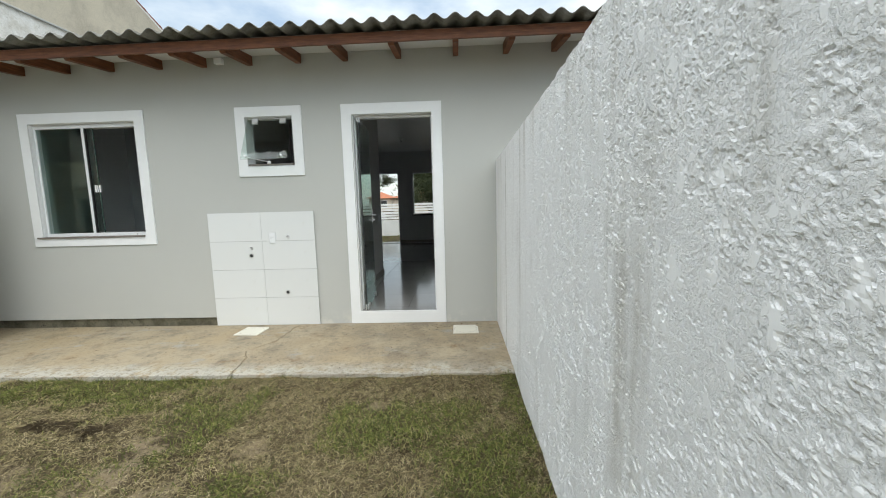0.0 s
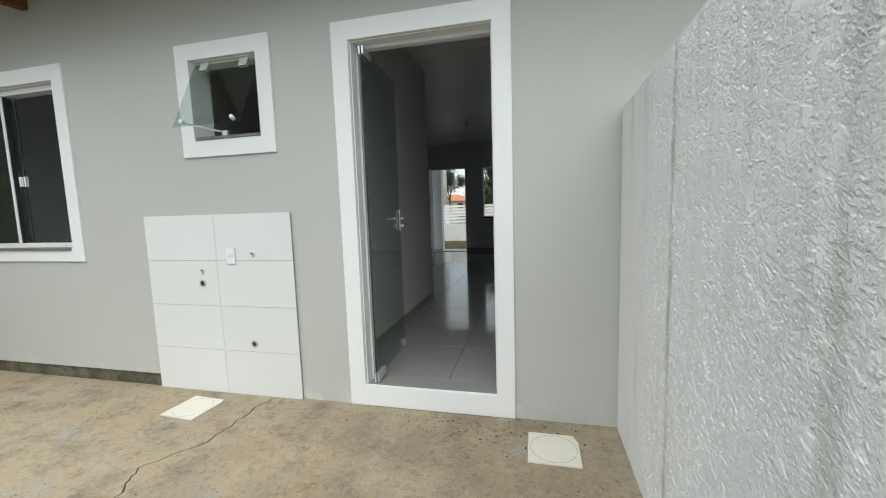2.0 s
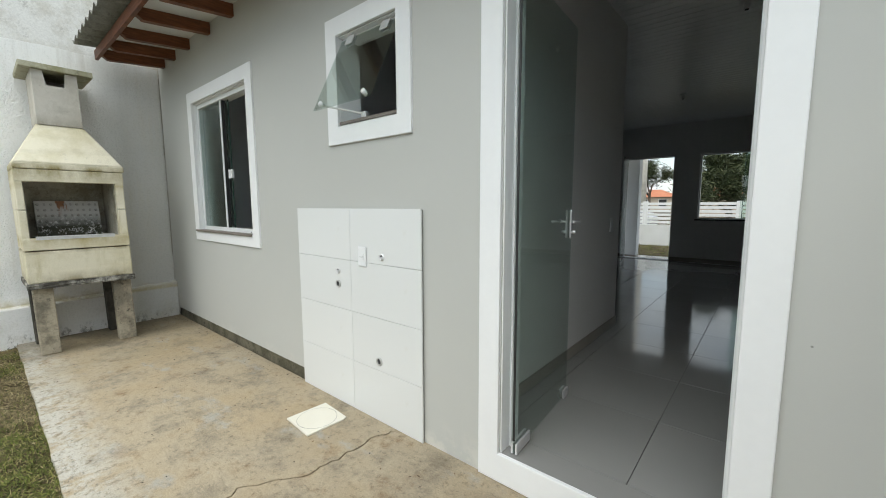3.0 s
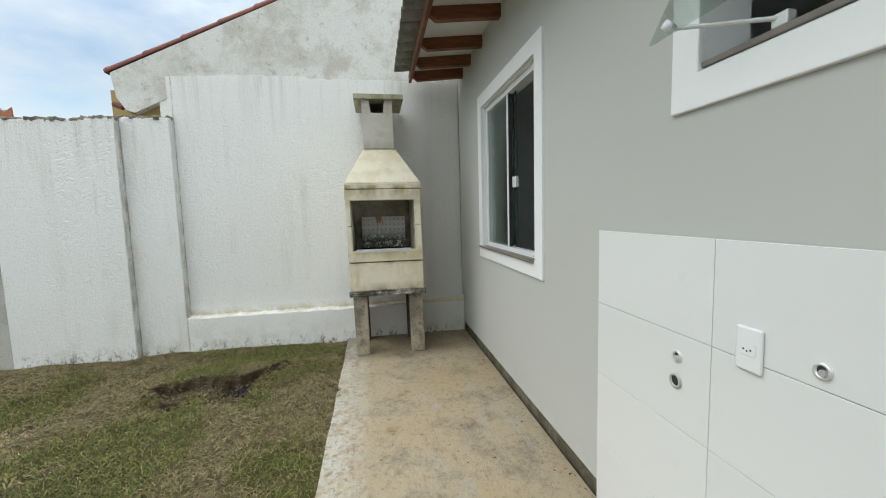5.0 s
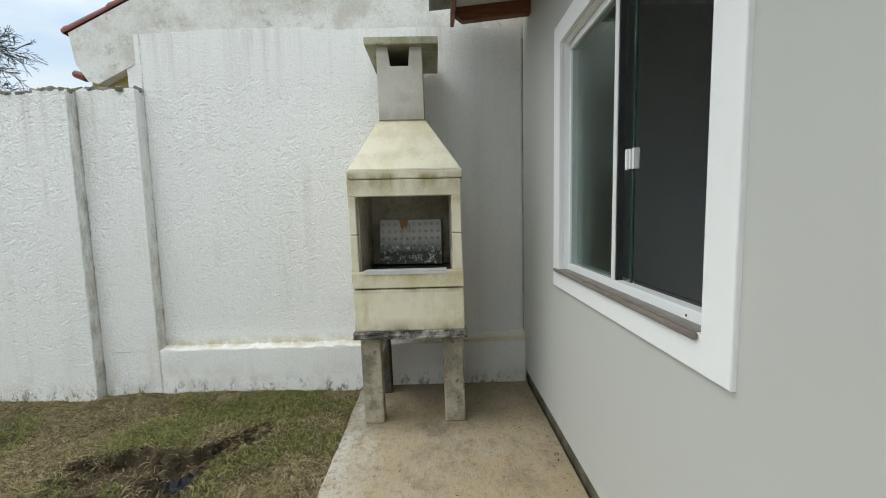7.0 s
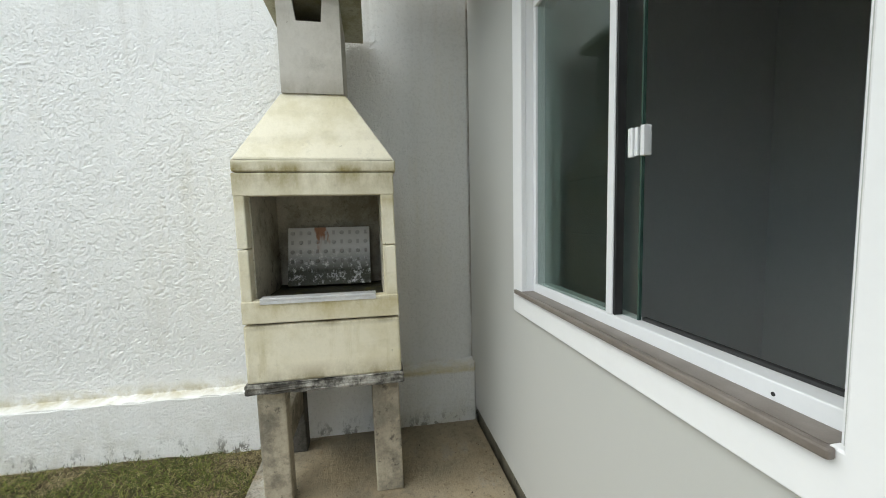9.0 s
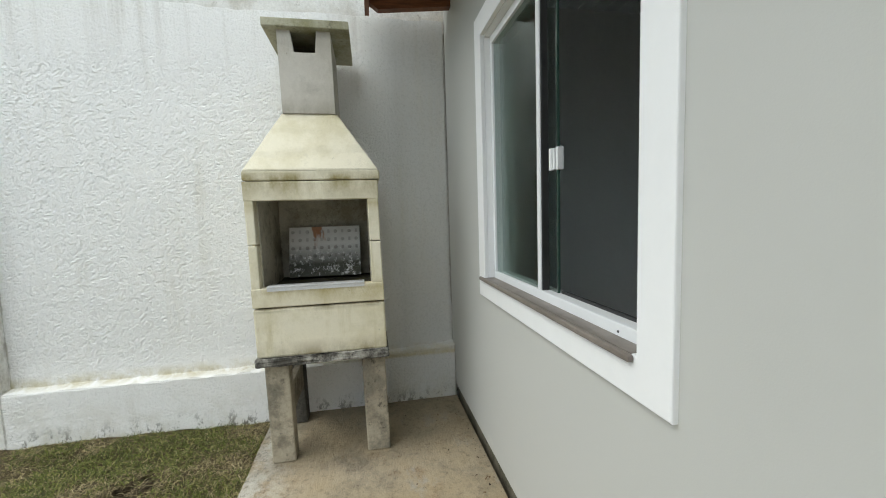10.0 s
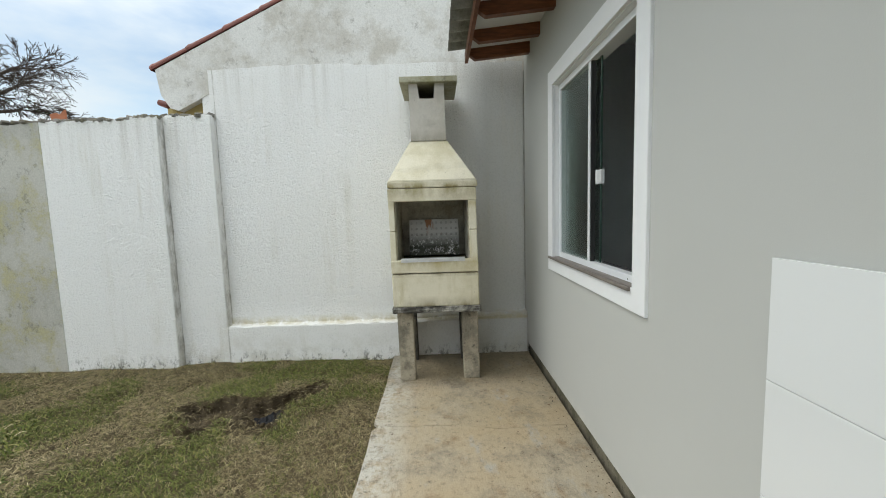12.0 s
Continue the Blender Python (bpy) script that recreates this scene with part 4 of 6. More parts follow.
# ---- tiled washing panel ----
panel = thing("tile_panel", (-2.17, FACE, 0.04), "white glazed tile panel with water outlets on the wall", "tile panel", "", "structure")
part("backing", box((-2.744, FACE - 0.010, 0.041), (-1.577, FACE + 0.001, 1.296)), GROUT, panel)
TW, TH = 0.588, 0.3155
piece = box((-TW / 2 + 0.001, -0.010, -TH / 2 + 0.001), (TW / 2 - 0.001, 0, TH / 2 - 0.001), 0.0012)
bmesh.ops.recalc_face_normals(piece, faces=piece.faces)
tile_mesh = bpy.data.meshes.new("tile")
piece.to_mesh(tile_mesh)
piece.free()
tile_mesh.materials.append(TILE_W)
for i in range(2):
    for k in range(4):
        t = new("tile", tile_mesh)
        t.parent = panel
        t.matrix_parent_inverse = WORLD[panel].inverted()
        t.matrix_basis = Matrix.Translation((-2.749 + TW * (i + 0.5) + 0.001, FACE - 0.0105, 0.040 + TH * (k + 0.5)))


def outlet(name, x, z, r, metal, label):
    o = thing(name, (x, FACE - 0.02, z), label, "pipe outlet", "water outlets")
    y = FACE - 0.0205
    bm = bmesh.new()
    seg = 20
    loops = [[bm.verts.new((x + rr * math.cos(2 * math.pi * k / seg), yy, z + rr * math.sin(2 * math.pi * k / seg))) for k in range(seg)]
             for rr, yy in ((r, y), (r, y - 0.006), (r * 0.72, y - 0.008), (r * 0.66, y - 0.001))]
    for p, q in zip(loops, loops[1:]):
        for k in range(seg):
            bm.faces.new((p[k], p[(k + 1) % seg], q[(k + 1) % seg], q[k]))
    part("collar", bm, metal, o, "", True)
    part("bore", tube((x, y - 0.0005, z), (x, y - 0.002, z), r * 0.70, seg=20), DARK, o, "dark open bore")
    if metal is CHROME:
        part("plug", tube((x + 0.003, y - 0.002, z - 0.003), (x + 0.003, y - 0.012, z - 0.003), r * 0.42, seg=6), CHROME, o, "small metal plug")


outlet("water_outlet", -1.872, 1.03, 0.019, CHROME, "chrome water outlet in the white tiles")
outlet("water_outlet", -2.285, 0.912, 0.019, CHROME, "chrome water outlet in the white tiles")
outlet("drain_outlet", -2.290, 0.828, 0.025, PVC_PIPE, "grey plastic drain outlet in the white tiles")
outlet("drain_outlet", -1.912, 0.412, 0.025, PVC_PIPE, "grey plastic drain outlet in the white tiles")
sock = thing("power_socket", (-2.04, FACE - 0.02, 1.02), "white plastic power socket on the tile panel", "socket")
part("plate", box((-2.077, FACE - 0.031, 0.962), (-2.003, FACE - 0.0207, 1.080), 0.006), SOCKET, sock)
part("insert", box((-2.062, FACE - 0.0335, 1.005), (-2.018, FACE - 0.0305, 1.037), 0.002), SOCKET, sock)
for dx, dz in ((-0.010, 0), (0, -0.004), (0.010, 0)):
    part("pin_hole", tube((-2.04 + dx, FACE - 0.0338, 1.021 + dz), (-2.04 + dx, FACE - 0.0325, 1.021 + dz), 0.0028, seg=8), DARK, sock)


def cover_tile(cx, cy, turn, notch):
    zc = slab_z(cx)
    c = thing("drain_cover", (cx, cy, zc), "cream tile drain cover with a scored circle on concrete", "drain cover", "drain covers")
    m = Matrix.Translation((cx, cy, zc)) @ Matrix.Rotation(radians(turn), 4, "Z")
    h = 0.128
    poly = [(-h, -h), (h, -h), (h, h - notch), (h - notch * 0.4, h), (-h, h)]
    bm = prism(poly, "Z", 0.001, 0.009)
    bmesh.ops.transform(bm, matrix=m, verts=bm.verts)
    part("tile", bm, COVER, c)
    bm = bmesh.new()
    seg = 48
    a = [bm.verts.new(m @ Vector((r * math.cos(2 * math.pi * k / seg), r * math.sin(2 * math.pi * k / seg), z))) for r, z in ((0.1145, 0.0092), (0.1165, 0.0092)) for k in range(seg)]
    for k in range(seg):
        bm.faces.new((a[k], a[(k + 1) % seg], a[seg + (k + 1) % seg], a[seg + k]))
    part("scored_ring", bm, GROUT, c, "thin grey scored circle")


cover_tile(-2.23, 3.918, -4, 0.03)
cover_tile(0.045, 3.89, 0, 0.06)

# ---- eaves ----
roof = thing("roof", (-1.2, 3.6, 2.7), "corrugated fibre cement roof on stained timber rafters", "roof", "", "structure")
SLOPE = 0.10
FY, FZ = 3.60, 2.768        # fascia's outer face and lower edge


def roof_z(y):
    return FZ + 0.092 + SLOPE * (y - FY)


part("soffit", prism([(FY + 0.03, roof_z(FY + 0.03) - 0.006), (5.0, roof_z(5.0) - 0.006), (5.0, roof_z(5.0) + 0.004), (FY + 0.03, roof_z(FY + 0.03) + 0.004)], "X", -5.45, 3.2), SOFFIT, roof, "white painted soffit boards")
part("fascia", prism([(FY, FZ), (FY + 0.028, FZ), (FY + 0.028, FZ + 0.085), (FY, FZ + 0.085)], "X", -5.45, 3.2), WOOD, roof, "brown stained timber fascia")
RAFTERS = (-5.38, -5.03, -4.62, -4.115, -3.633, -3.11, -2.635, -2.146, -1.631, -1.139, -0.585, 0.0, 0.51, 1.0, 1.5, 2.0, 2.5)
for x in RAFTERS:
    y0, y1 = FY + 0.029, FACE + 0.02
    top, low = roof_z, 0.102
    poly = [(y0, top(y0) - 0.007), (y1, top(y1) - 0.007), (y1, top(y1) - low), (y0 + 0.055, top(y0 + 0.055) - low), (y0, top(y0) - 0.055)]
    part("rafter", prism(poly, "X", x - 0.027, x + 0.027), WOOD, roof)
WAVE, AMP = 0.177, 0.026
for s in range(9):
    xa = -5.47 + s * 0.98
    n = 45
    bm = bmesh.new()
    rows = []
    lift = 0.004 if s % 2 else 0.0
    for y in (FY - 0.15, FY + 0.3, 5.2, 7.9):
        up = roof_z(y) + 0.012 + AMP + lift
        rows.append([[bm.verts.new((xa + 1.02 * k / n, y, up + AMP * math.cos(2 * math.pi * (xa + 1.02 * k / n) / WAVE) + dz)) for k in range(n + 1)] for dz in (0, 0.007)])
    for a, b in zip(rows, rows[1:]):
        for w in (0, 1):
            for k in range(n):
                bm.faces.new((a[w][k], a[w][k + 1], b[w][k + 1], b[w][k]))
    for a in (rows[0], rows[-1]):
        for k in range(n):
            bm.faces.new((a[0][k], a[0][k + 1], a[1][k + 1], a[1][k]))
    part("roof_sheet", bm, FIBRE, roof, "", True)
part("front_slope", prism([(7.9, roof_z(7.9) + 0.06), (13.2, 2.98), (13.2, 3.06), (7.9, roof_z(7.9) + 0.12)], "X", -5.45, 3.25), FIBRE, roof)
for o in roof.children:      # the roof climbs slightly towards the east
    for v in o.data.vertices:
        v.co.z += 0.0065 * (v.co.x + 4.0)
jb = thing("junction_box", (-2.46, 4.12, 2.86), "small white junction box under the eaves", "junction box")
part("box", box((-2.50, FACE - 0.06, 2.842), (-2.42, FACE - 0.001, 2.90), 0.006), SOCKET, jb)
part("cable", tube((-2.46, FACE - 0.03, 2.90), (-2.46, FACE - 0.03, roof_z(FACE - 0.03) - 0.008), 0.006, seg=8), SOCKET, jb)

# ---- boundary wall on the east ----
def east_x(y):
    return 0.400


bm = bmesh.new()
tops = [(4.164, 1.785), (3.4, 1.81), (3.0, 1.825), (2.0, 1.86), (1.1, 1.905), (0.0, 1.95), (-7.0, 2.10)]
rnd = random.Random(8)
fine = []
for (ya, za), (yb, zb) in zip(tops, tops[1:]):
    n = max(2, int((ya - yb) / 0.06))
    fine += [(ya + (yb - ya) * k / n, za + (zb - za) * k / n + rnd.uniform(-0.004, 0.004)) for k in range(n)]
fine.append(tops[-1])
cols = []
for y, z in fine:
    x = east_x(y) + 0.014
    cols.append([bm.verts.new(c) for c in ((x, y, -0.2), (x, y, z - 0.012), (x + 0.012, y, z), (x + 0.14, y, z), (x + 0.14, y, -0.2))])
for a, b in zip(cols, cols[1:]):
    for k in range(4):
        bm.faces.new((a[k], b[k], b[k + 1], a[k + 1]))
bm.faces.new(cols[0])
bm.faces.new(cols[-1][::-1])
wall_east = structure("wall_east", bm, CAST_EAST, "white roughcast boundary wall with grime streaks", "wall")
EAST_Y = np.concatenate([np.arange(-6.9, 0.18, 0.06), np.arange(0.18, 2.3, 0.0044), np.arange(2.3, 4.163, 0.0058)])


def east_top(y):
    return np.interp(y, [p[0] for p in tops[::-1]], [p[1] for p in tops[::-1]]) - 0.004 + (lattice_noise(y, y * 0, 0.05, 61) - 0.5) * 0.008


def east_relief(y, z):
    calm = np.clip((y - 3.55) / 0.28, 0, 1)
    far = np.clip((y - 1.9) / 1.2, 0, 1)
    h = (1 - far) * crumble(y, z, 70, 0.021, 0.445, 0.72) + far * crumble(y, z, 80, 0.017, 0.445, 0.44)
    return 1 - (1 - h) * (1 - 0.85 * calm) * (1 - 0.25 * far)


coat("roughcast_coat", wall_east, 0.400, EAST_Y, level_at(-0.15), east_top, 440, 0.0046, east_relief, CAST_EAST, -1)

# ---- boundary wall on the west, with pilasters, ledge and recess ----
rnd = random.Random(12)


def ragged(y0, y1, z, amp, step=0.05):
    n = max(1, int((y1 - y0) / step))
    return [(y0 + (y1 - y0) * k / n, z + rnd.uniform(-amp, amp)) for k in range(n + 1)]


west = thing("wall_west", (-5.5, 1.0, 0), "limewashed roughcast boundary wall with pilasters and ledge", "wall", "", "structure")
RECESS, LEDGE, PIER, PAINTED = -5.600, -5.515, -5.437, -5.450      # faces, from the back to the front
part("recess", prism([(1.13, -0.1), (FACE + 0.16, -0.1), (FACE + 0.16, 2.82), (3.0, 2.81), (1.9, 2.80), (1.13, 2.77), (1.13, 2.2)], "X", -5.72, RECESS - 0.012), CAST_LEDGE, west)
poly = [(1.232, -0.1), (FACE - 0.002, -0.1)] + ragged(1.232, FACE - 0.002, 0.0, 0.006)[::-1]
poly = [poly[0], poly[1]] + [(y, 0.390 + 0.06 * max(0, (y - 3.2)) + dz) for y, dz in poly[2:]]
bm = prism(poly, "X", RECESS - 0.005, LEDGE - 0.008)
for v in bm.verts:
    if v.co.z > 0.2 and v.co.x > LEDGE - 0.02:
        v.co.z -= 0.014
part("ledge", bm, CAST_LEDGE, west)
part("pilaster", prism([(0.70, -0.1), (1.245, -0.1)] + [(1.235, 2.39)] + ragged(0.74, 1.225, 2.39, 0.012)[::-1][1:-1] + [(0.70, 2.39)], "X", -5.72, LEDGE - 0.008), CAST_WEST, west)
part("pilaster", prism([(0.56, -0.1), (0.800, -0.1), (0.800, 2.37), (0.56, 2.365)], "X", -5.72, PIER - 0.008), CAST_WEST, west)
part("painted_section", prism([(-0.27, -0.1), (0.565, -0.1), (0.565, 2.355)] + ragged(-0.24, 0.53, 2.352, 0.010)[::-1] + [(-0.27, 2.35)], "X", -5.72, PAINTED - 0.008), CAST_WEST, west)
part("bare_section", prism([(-8.0, -0.1), (-0.27, -0.1), (-0.27, 2.345)] + ragged(-7.9, -0.30, 2.335, 0.012, 0.12)[::-1][1:] + [(-8.0, 2.33)], "X", -5.72, PAINTED - 0.004), BARE_PLASTER, west, "bare grey stained section")


def recess_top(y):
    return np.interp(y, [1.13, 1.9, 3.0, FACE], [2.80, 2.825, 2.835, 2.84]) + (lattice_noise(y, y * 0, 0.30, 63) - 0.5) * 0.05 + (lattice_noise(y, y * 0, 0.06, 64) - 0.5) * 0.012


def recess_relief(y, z):
    calm = np.maximum(np.clip((y - 3.50) / 0.3, 0, 1) * 0.75, np.clip((z - 2.42 - 0.04 * (y - 1.2)) / 0.12, 0, 1))
    low = np.clip((0.52 - z) / 0.10, 0, 1) * 0.5
    return 1 - (1 - crumble(y, z, 90, 0.028, 0.45, 0.36)) * (1 - 0.9 * np.maximum(calm, low))


def west_relief(y, z):
    return 1 - (1 - crumble(y, z, 100, 0.028, 0.45, 0.36)) * (1 - 0.55 * np.clip((y - 1.3) / 0.3, 0, 1)) * (1 - 0.5 * np.clip((0.3 - y) / 0.3, 0, 1))


def ledge_top(y):
    return 0.378 + 0.06 * np.clip(y - 3.2, 0, 9) + (lattice_noise(y, y * 0, 0.08, 65) - 0.5) * 0.012


STEP = 0.0066
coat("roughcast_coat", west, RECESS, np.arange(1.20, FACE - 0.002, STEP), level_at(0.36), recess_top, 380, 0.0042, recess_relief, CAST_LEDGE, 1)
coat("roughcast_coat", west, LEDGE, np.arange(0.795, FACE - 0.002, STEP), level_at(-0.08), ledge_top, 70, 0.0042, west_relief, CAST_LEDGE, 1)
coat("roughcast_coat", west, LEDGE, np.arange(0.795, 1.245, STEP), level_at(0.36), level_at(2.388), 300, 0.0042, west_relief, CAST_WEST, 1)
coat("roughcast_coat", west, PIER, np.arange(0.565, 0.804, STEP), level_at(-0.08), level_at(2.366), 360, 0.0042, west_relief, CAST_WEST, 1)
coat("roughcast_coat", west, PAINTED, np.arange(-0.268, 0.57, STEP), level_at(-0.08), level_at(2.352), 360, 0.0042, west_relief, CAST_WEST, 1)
bm = bmesh.new()
for k in range(430):
    y = rnd.uniform(-2.2, 1.22)
    w, h = rnd.uniform(0.006, 0.030), rnd.uniform(0.006, 0.022)
    xo = PAINTED - 0.007 if y < 0.79 else LEDGE - 0.007
    m = Matrix.Translation((xo - rnd.uniform(0.0, 0.09), y, 2.345 + rnd.uniform(0, 0.012) + (0.038 if y > 0.8 else 0.016 if y > 0.5 else 0))) @ Matrix.Rotation(rnd.uniform(-1.5, 1.5), 4, "Z") @ Matrix.Rotation(rnd.uniform(-0.5, 0.5), 4, "X")
    box((-0.025, -w, -0.012), (0.025, w, h), 0.004, bm, m)
part("broken_coping", bm, MOSSY, west, "crumbled dark mortar along the wall top")

# ---- neighbour's house behind the west wall ----
RIDGE = (6.20, 5.44)
EAVE = (0.70, 2.845)
VS = (RIDGE[1] - EAVE[1]) / (RIDGE[0] - EAVE[0])
nb = thing("neighbour_house", (-9.0, 6.0, 0), "old plastered neighbour house with red clay roof tiles", "house")
gable = [(1.225, 2.61), (0.91, 2.455), (0.83, 2.48), (0.755, 2.60), (0.72, 2.83), RIDGE, (12.6, 2.81), (12.6, 0.0), (4.33, 0.0), (4.33, 2.74), (3.0, 2.74), (1.9, 2.73), (1.225, 2.70)]
part("gable_wall", prism(gable, "X", -5.68, -5.606), OLD_PLASTER, nb, "weathered grey-white plaster gable")
part("upper_render", prism([(4.3, 3.955), (9.5, 3.955), (7.9, RIDGE[1] - 0.76), (RIDGE[0], RIDGE[1] - 0.06), (4.3, EAVE[1] + VS * 3.6 - 0.06)], "X", -5.6058, -5.597), BEIGE_PLASTER, nb, "beige stained render")
part("ledge_pipe", tube((-5.59, 4.2, 3.96), (-5.59, 9.3, 3.96), 0.016, seg=8), PVC_PIPE, nb, "thin grey pipe along the gable")
part("end_wall", prism([(0.80, 2.2), (1.23, 2.2), (1.23, 2.75), (1.05, 2.62), (0.80, 2.50)], "X", -5.76, -5.682), OCHRE, nb, "ochre painted end wall")
part("side_wall", box((-12.0, 1.20, 0), (-5.79, 1.35, 2.9)), OCHRE, nb, "ochre painted side wall")
part("back_wall", box((-6.7, 0.15, 0), (-6.6, 1.195, 2.95)), OCHRE, nb, "ochre painted back wall")
part("eaves_soffit", prism([(0.92, 2.47), (1.44, 2.71), (1.44, 2.73), (0.92, 2.49)], "X", -12, -5.79), OCHRE, nb)
for sgn in (1, -1):
    pts = [EAVE, RIDGE, (RIDGE[0], RIDGE[1] + 0.05), (EAVE[0], EAVE[1] + 0.05)] if sgn > 0 else [RIDGE, (12.8, 2.70), (12.8, 2.75), (RIDGE[0], RIDGE[1] + 0.05)]
    part("roof_slope", prism(pts, "X", -12.0, -5.72), CLAY, nb)
ln = math.hypot(1, VS)
for sgn in (1, -1):
    count = 17
    for k in range(count):
        s = k * 0.39
        y0, z0 = (EAVE[0] + s / ln, EAVE[1] + 0.012 + s * VS / ln) if sgn > 0 else (12.75 - s * 0.925, 2.76 + s * 0.38)
        d = Vector((0, 1 / ln, VS / ln)) if sgn > 0 else Vector((0, -0.925, 0.38)).normalized()
        if y0 > RIDGE[0] + 0.1 and sgn > 0:
            break
        bm = bmesh.new()
        q = d.to_track_quat("Z", "X")
        rings = []
        side = Vector((1, 0, 0))
        upv = d.cross(side).normalized()
        if upv.z < 0:
            upv = -upv
        for off, r in ((-0.03, 0.036), (0.0, 0.043), (0.035, 0.038), (0.41, 0.031)):
            c = Vector((-5.636, y0, z0 - 0.006)) + d * off
            rings.append([bm.verts.new(c + side * (r * 0.95 * math.cos(a)) + upv * (r * math.sin(a))) for a in [math.pi * (-0.12 + 1.24 * j / 10) for j in range(11)]])
        for a, b in zip(rings, rings[1:]):
            for j in range(10):
                bm.faces.new((a[j], a[j + 1], b[j + 1], b[j]))
        bm.faces.new(rings[0])
        part("verge_tile", bm, CLAY, nb, "", True)
bm = tube((-5.66, 0.78, 2.52), (-5.66, 0.695, 2.55), 0.032, 0.027)
part("gutter_end", bm, CLAY, nb, "red rounded gutter end")
shard = thing("broken_tile", (-5.46, -0.14, 2.42), "broken orange clay tile on the wall top", "tile shard")
bm = prism([(-0.17, 2.355), (-0.185, 2.42), (-0.13, 2.435), (-0.10, 2.415), (-0.045, 2.46), (-0.04, 2.355)], "X", -5.50, -5.485)
part("shard", bm, ORANGE_T, shard)

# ---- barbecue ----
bbq = thing("barbecue", (-5.13, 3.35, 0), "tall precast cream concrete barbecue with stained hood", "barbecue")


def lean(bm, z0=0.6):
    for v in bm.verts:
        v.co.y -= 0.013 * (v.co.z - z0)
    return bm


def rough_up(bm, amp, seed, cuts=0):
    r = random.Random(seed)
    if cuts:
        bmesh.ops.subdivide_edges(bm, edges=bm.edges[:], cuts=cuts, use_grid_fill=True)
    for v in bm.verts:
        v.co += Vector((r.uniform(-amp, amp), r.uniform(-amp, amp), r.uniform(-amp, amp)))
    return bm


BX0, BX1 = -5.45, -4.84      # back and front
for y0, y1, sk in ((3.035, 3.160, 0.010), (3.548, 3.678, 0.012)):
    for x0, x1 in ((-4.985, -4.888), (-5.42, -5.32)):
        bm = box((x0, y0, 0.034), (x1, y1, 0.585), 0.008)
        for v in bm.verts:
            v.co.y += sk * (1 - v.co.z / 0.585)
        # The rear pair gets a much darker concrete than the front pair.
        part("leg", bm, LEG_C if x0 > -5.2 else LEG_B, bbq, "" if x0 > -5.2 else "near-black rear leg")
    part("stretcher", box((-5.33, y1 - 0.045, 0.27), (-4.98, y1 - 0.003, 0.43), 0.006), LEG_C, bbq)
part("base_slab", rough_up(box((BX0 - 0.01, 3.010, 0.583), (BX1 + 0.014, 3.699, 0.632), 0.006), 0.0055, 3, 5), EDGE_C, bbq, "flaking blackened concrete slab")
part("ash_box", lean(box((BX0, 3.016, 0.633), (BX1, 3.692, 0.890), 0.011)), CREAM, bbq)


def panels(z0, z1, lip, head):
    """Two sides and a back, open to the front, between z0 and z1, with a lip or a lintel."""
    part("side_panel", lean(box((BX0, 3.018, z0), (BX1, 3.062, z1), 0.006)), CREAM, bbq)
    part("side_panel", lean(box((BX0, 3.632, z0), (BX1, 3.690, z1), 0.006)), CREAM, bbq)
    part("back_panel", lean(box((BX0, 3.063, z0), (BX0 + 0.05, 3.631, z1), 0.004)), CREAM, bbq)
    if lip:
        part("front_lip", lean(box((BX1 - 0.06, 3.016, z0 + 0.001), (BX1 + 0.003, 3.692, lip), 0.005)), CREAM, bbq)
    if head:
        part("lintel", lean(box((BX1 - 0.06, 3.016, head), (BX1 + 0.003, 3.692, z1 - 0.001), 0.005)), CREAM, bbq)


panels(0.897, 1.236, 1.008, 0)
panels(1.240, 1.568, 0, 1.468)
for lo, hi in (((BX0 + 0.051, 3.069, 0.90), (BX0 + 0.058, 3.630, 1.56)), ((BX0 + 0.058, 3.0625, 0.90), (BX1 - 0.062, 3.0685, 1.56)), ((BX0 + 0.058, 3.6255, 0.90), (BX1 - 0.062, 3.6315, 1.56))):
    part("lining_panel", lean(box(lo, hi)), SOOT, bbq, "smoke-stained lining")
part("hearth", rough_up(box((BX0 + 0.06, 3.070, 0.93), (BX1 - 0.062, 3.624, 0.985)), 0.006, 6, 6), ASH, bbq, "ash and mould on the hearth")
part("edge_angle", lean(box((BX1 - 0.055, 3.095, 1.0095), (BX1 + 0.008, 3.590, 1.020), 0.002, box((BX1 + 0.0045, 3.095, 0.992), (BX1 + 0.008, 3.590, 1.009)))), ALU, bbq, "dull aluminium edge strip")
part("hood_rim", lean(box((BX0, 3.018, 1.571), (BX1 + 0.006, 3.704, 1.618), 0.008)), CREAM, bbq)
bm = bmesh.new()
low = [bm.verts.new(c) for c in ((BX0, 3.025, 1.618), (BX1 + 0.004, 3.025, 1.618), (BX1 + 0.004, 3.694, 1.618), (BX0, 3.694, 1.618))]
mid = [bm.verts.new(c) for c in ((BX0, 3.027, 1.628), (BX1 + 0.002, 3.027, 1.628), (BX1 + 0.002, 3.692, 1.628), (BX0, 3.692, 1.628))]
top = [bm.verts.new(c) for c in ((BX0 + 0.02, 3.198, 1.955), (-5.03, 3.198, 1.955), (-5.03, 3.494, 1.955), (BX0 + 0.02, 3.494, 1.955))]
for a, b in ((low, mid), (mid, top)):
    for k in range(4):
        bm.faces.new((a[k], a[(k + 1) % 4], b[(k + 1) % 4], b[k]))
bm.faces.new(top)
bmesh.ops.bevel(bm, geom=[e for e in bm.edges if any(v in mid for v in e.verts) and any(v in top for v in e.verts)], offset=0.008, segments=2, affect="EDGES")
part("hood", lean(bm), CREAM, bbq)
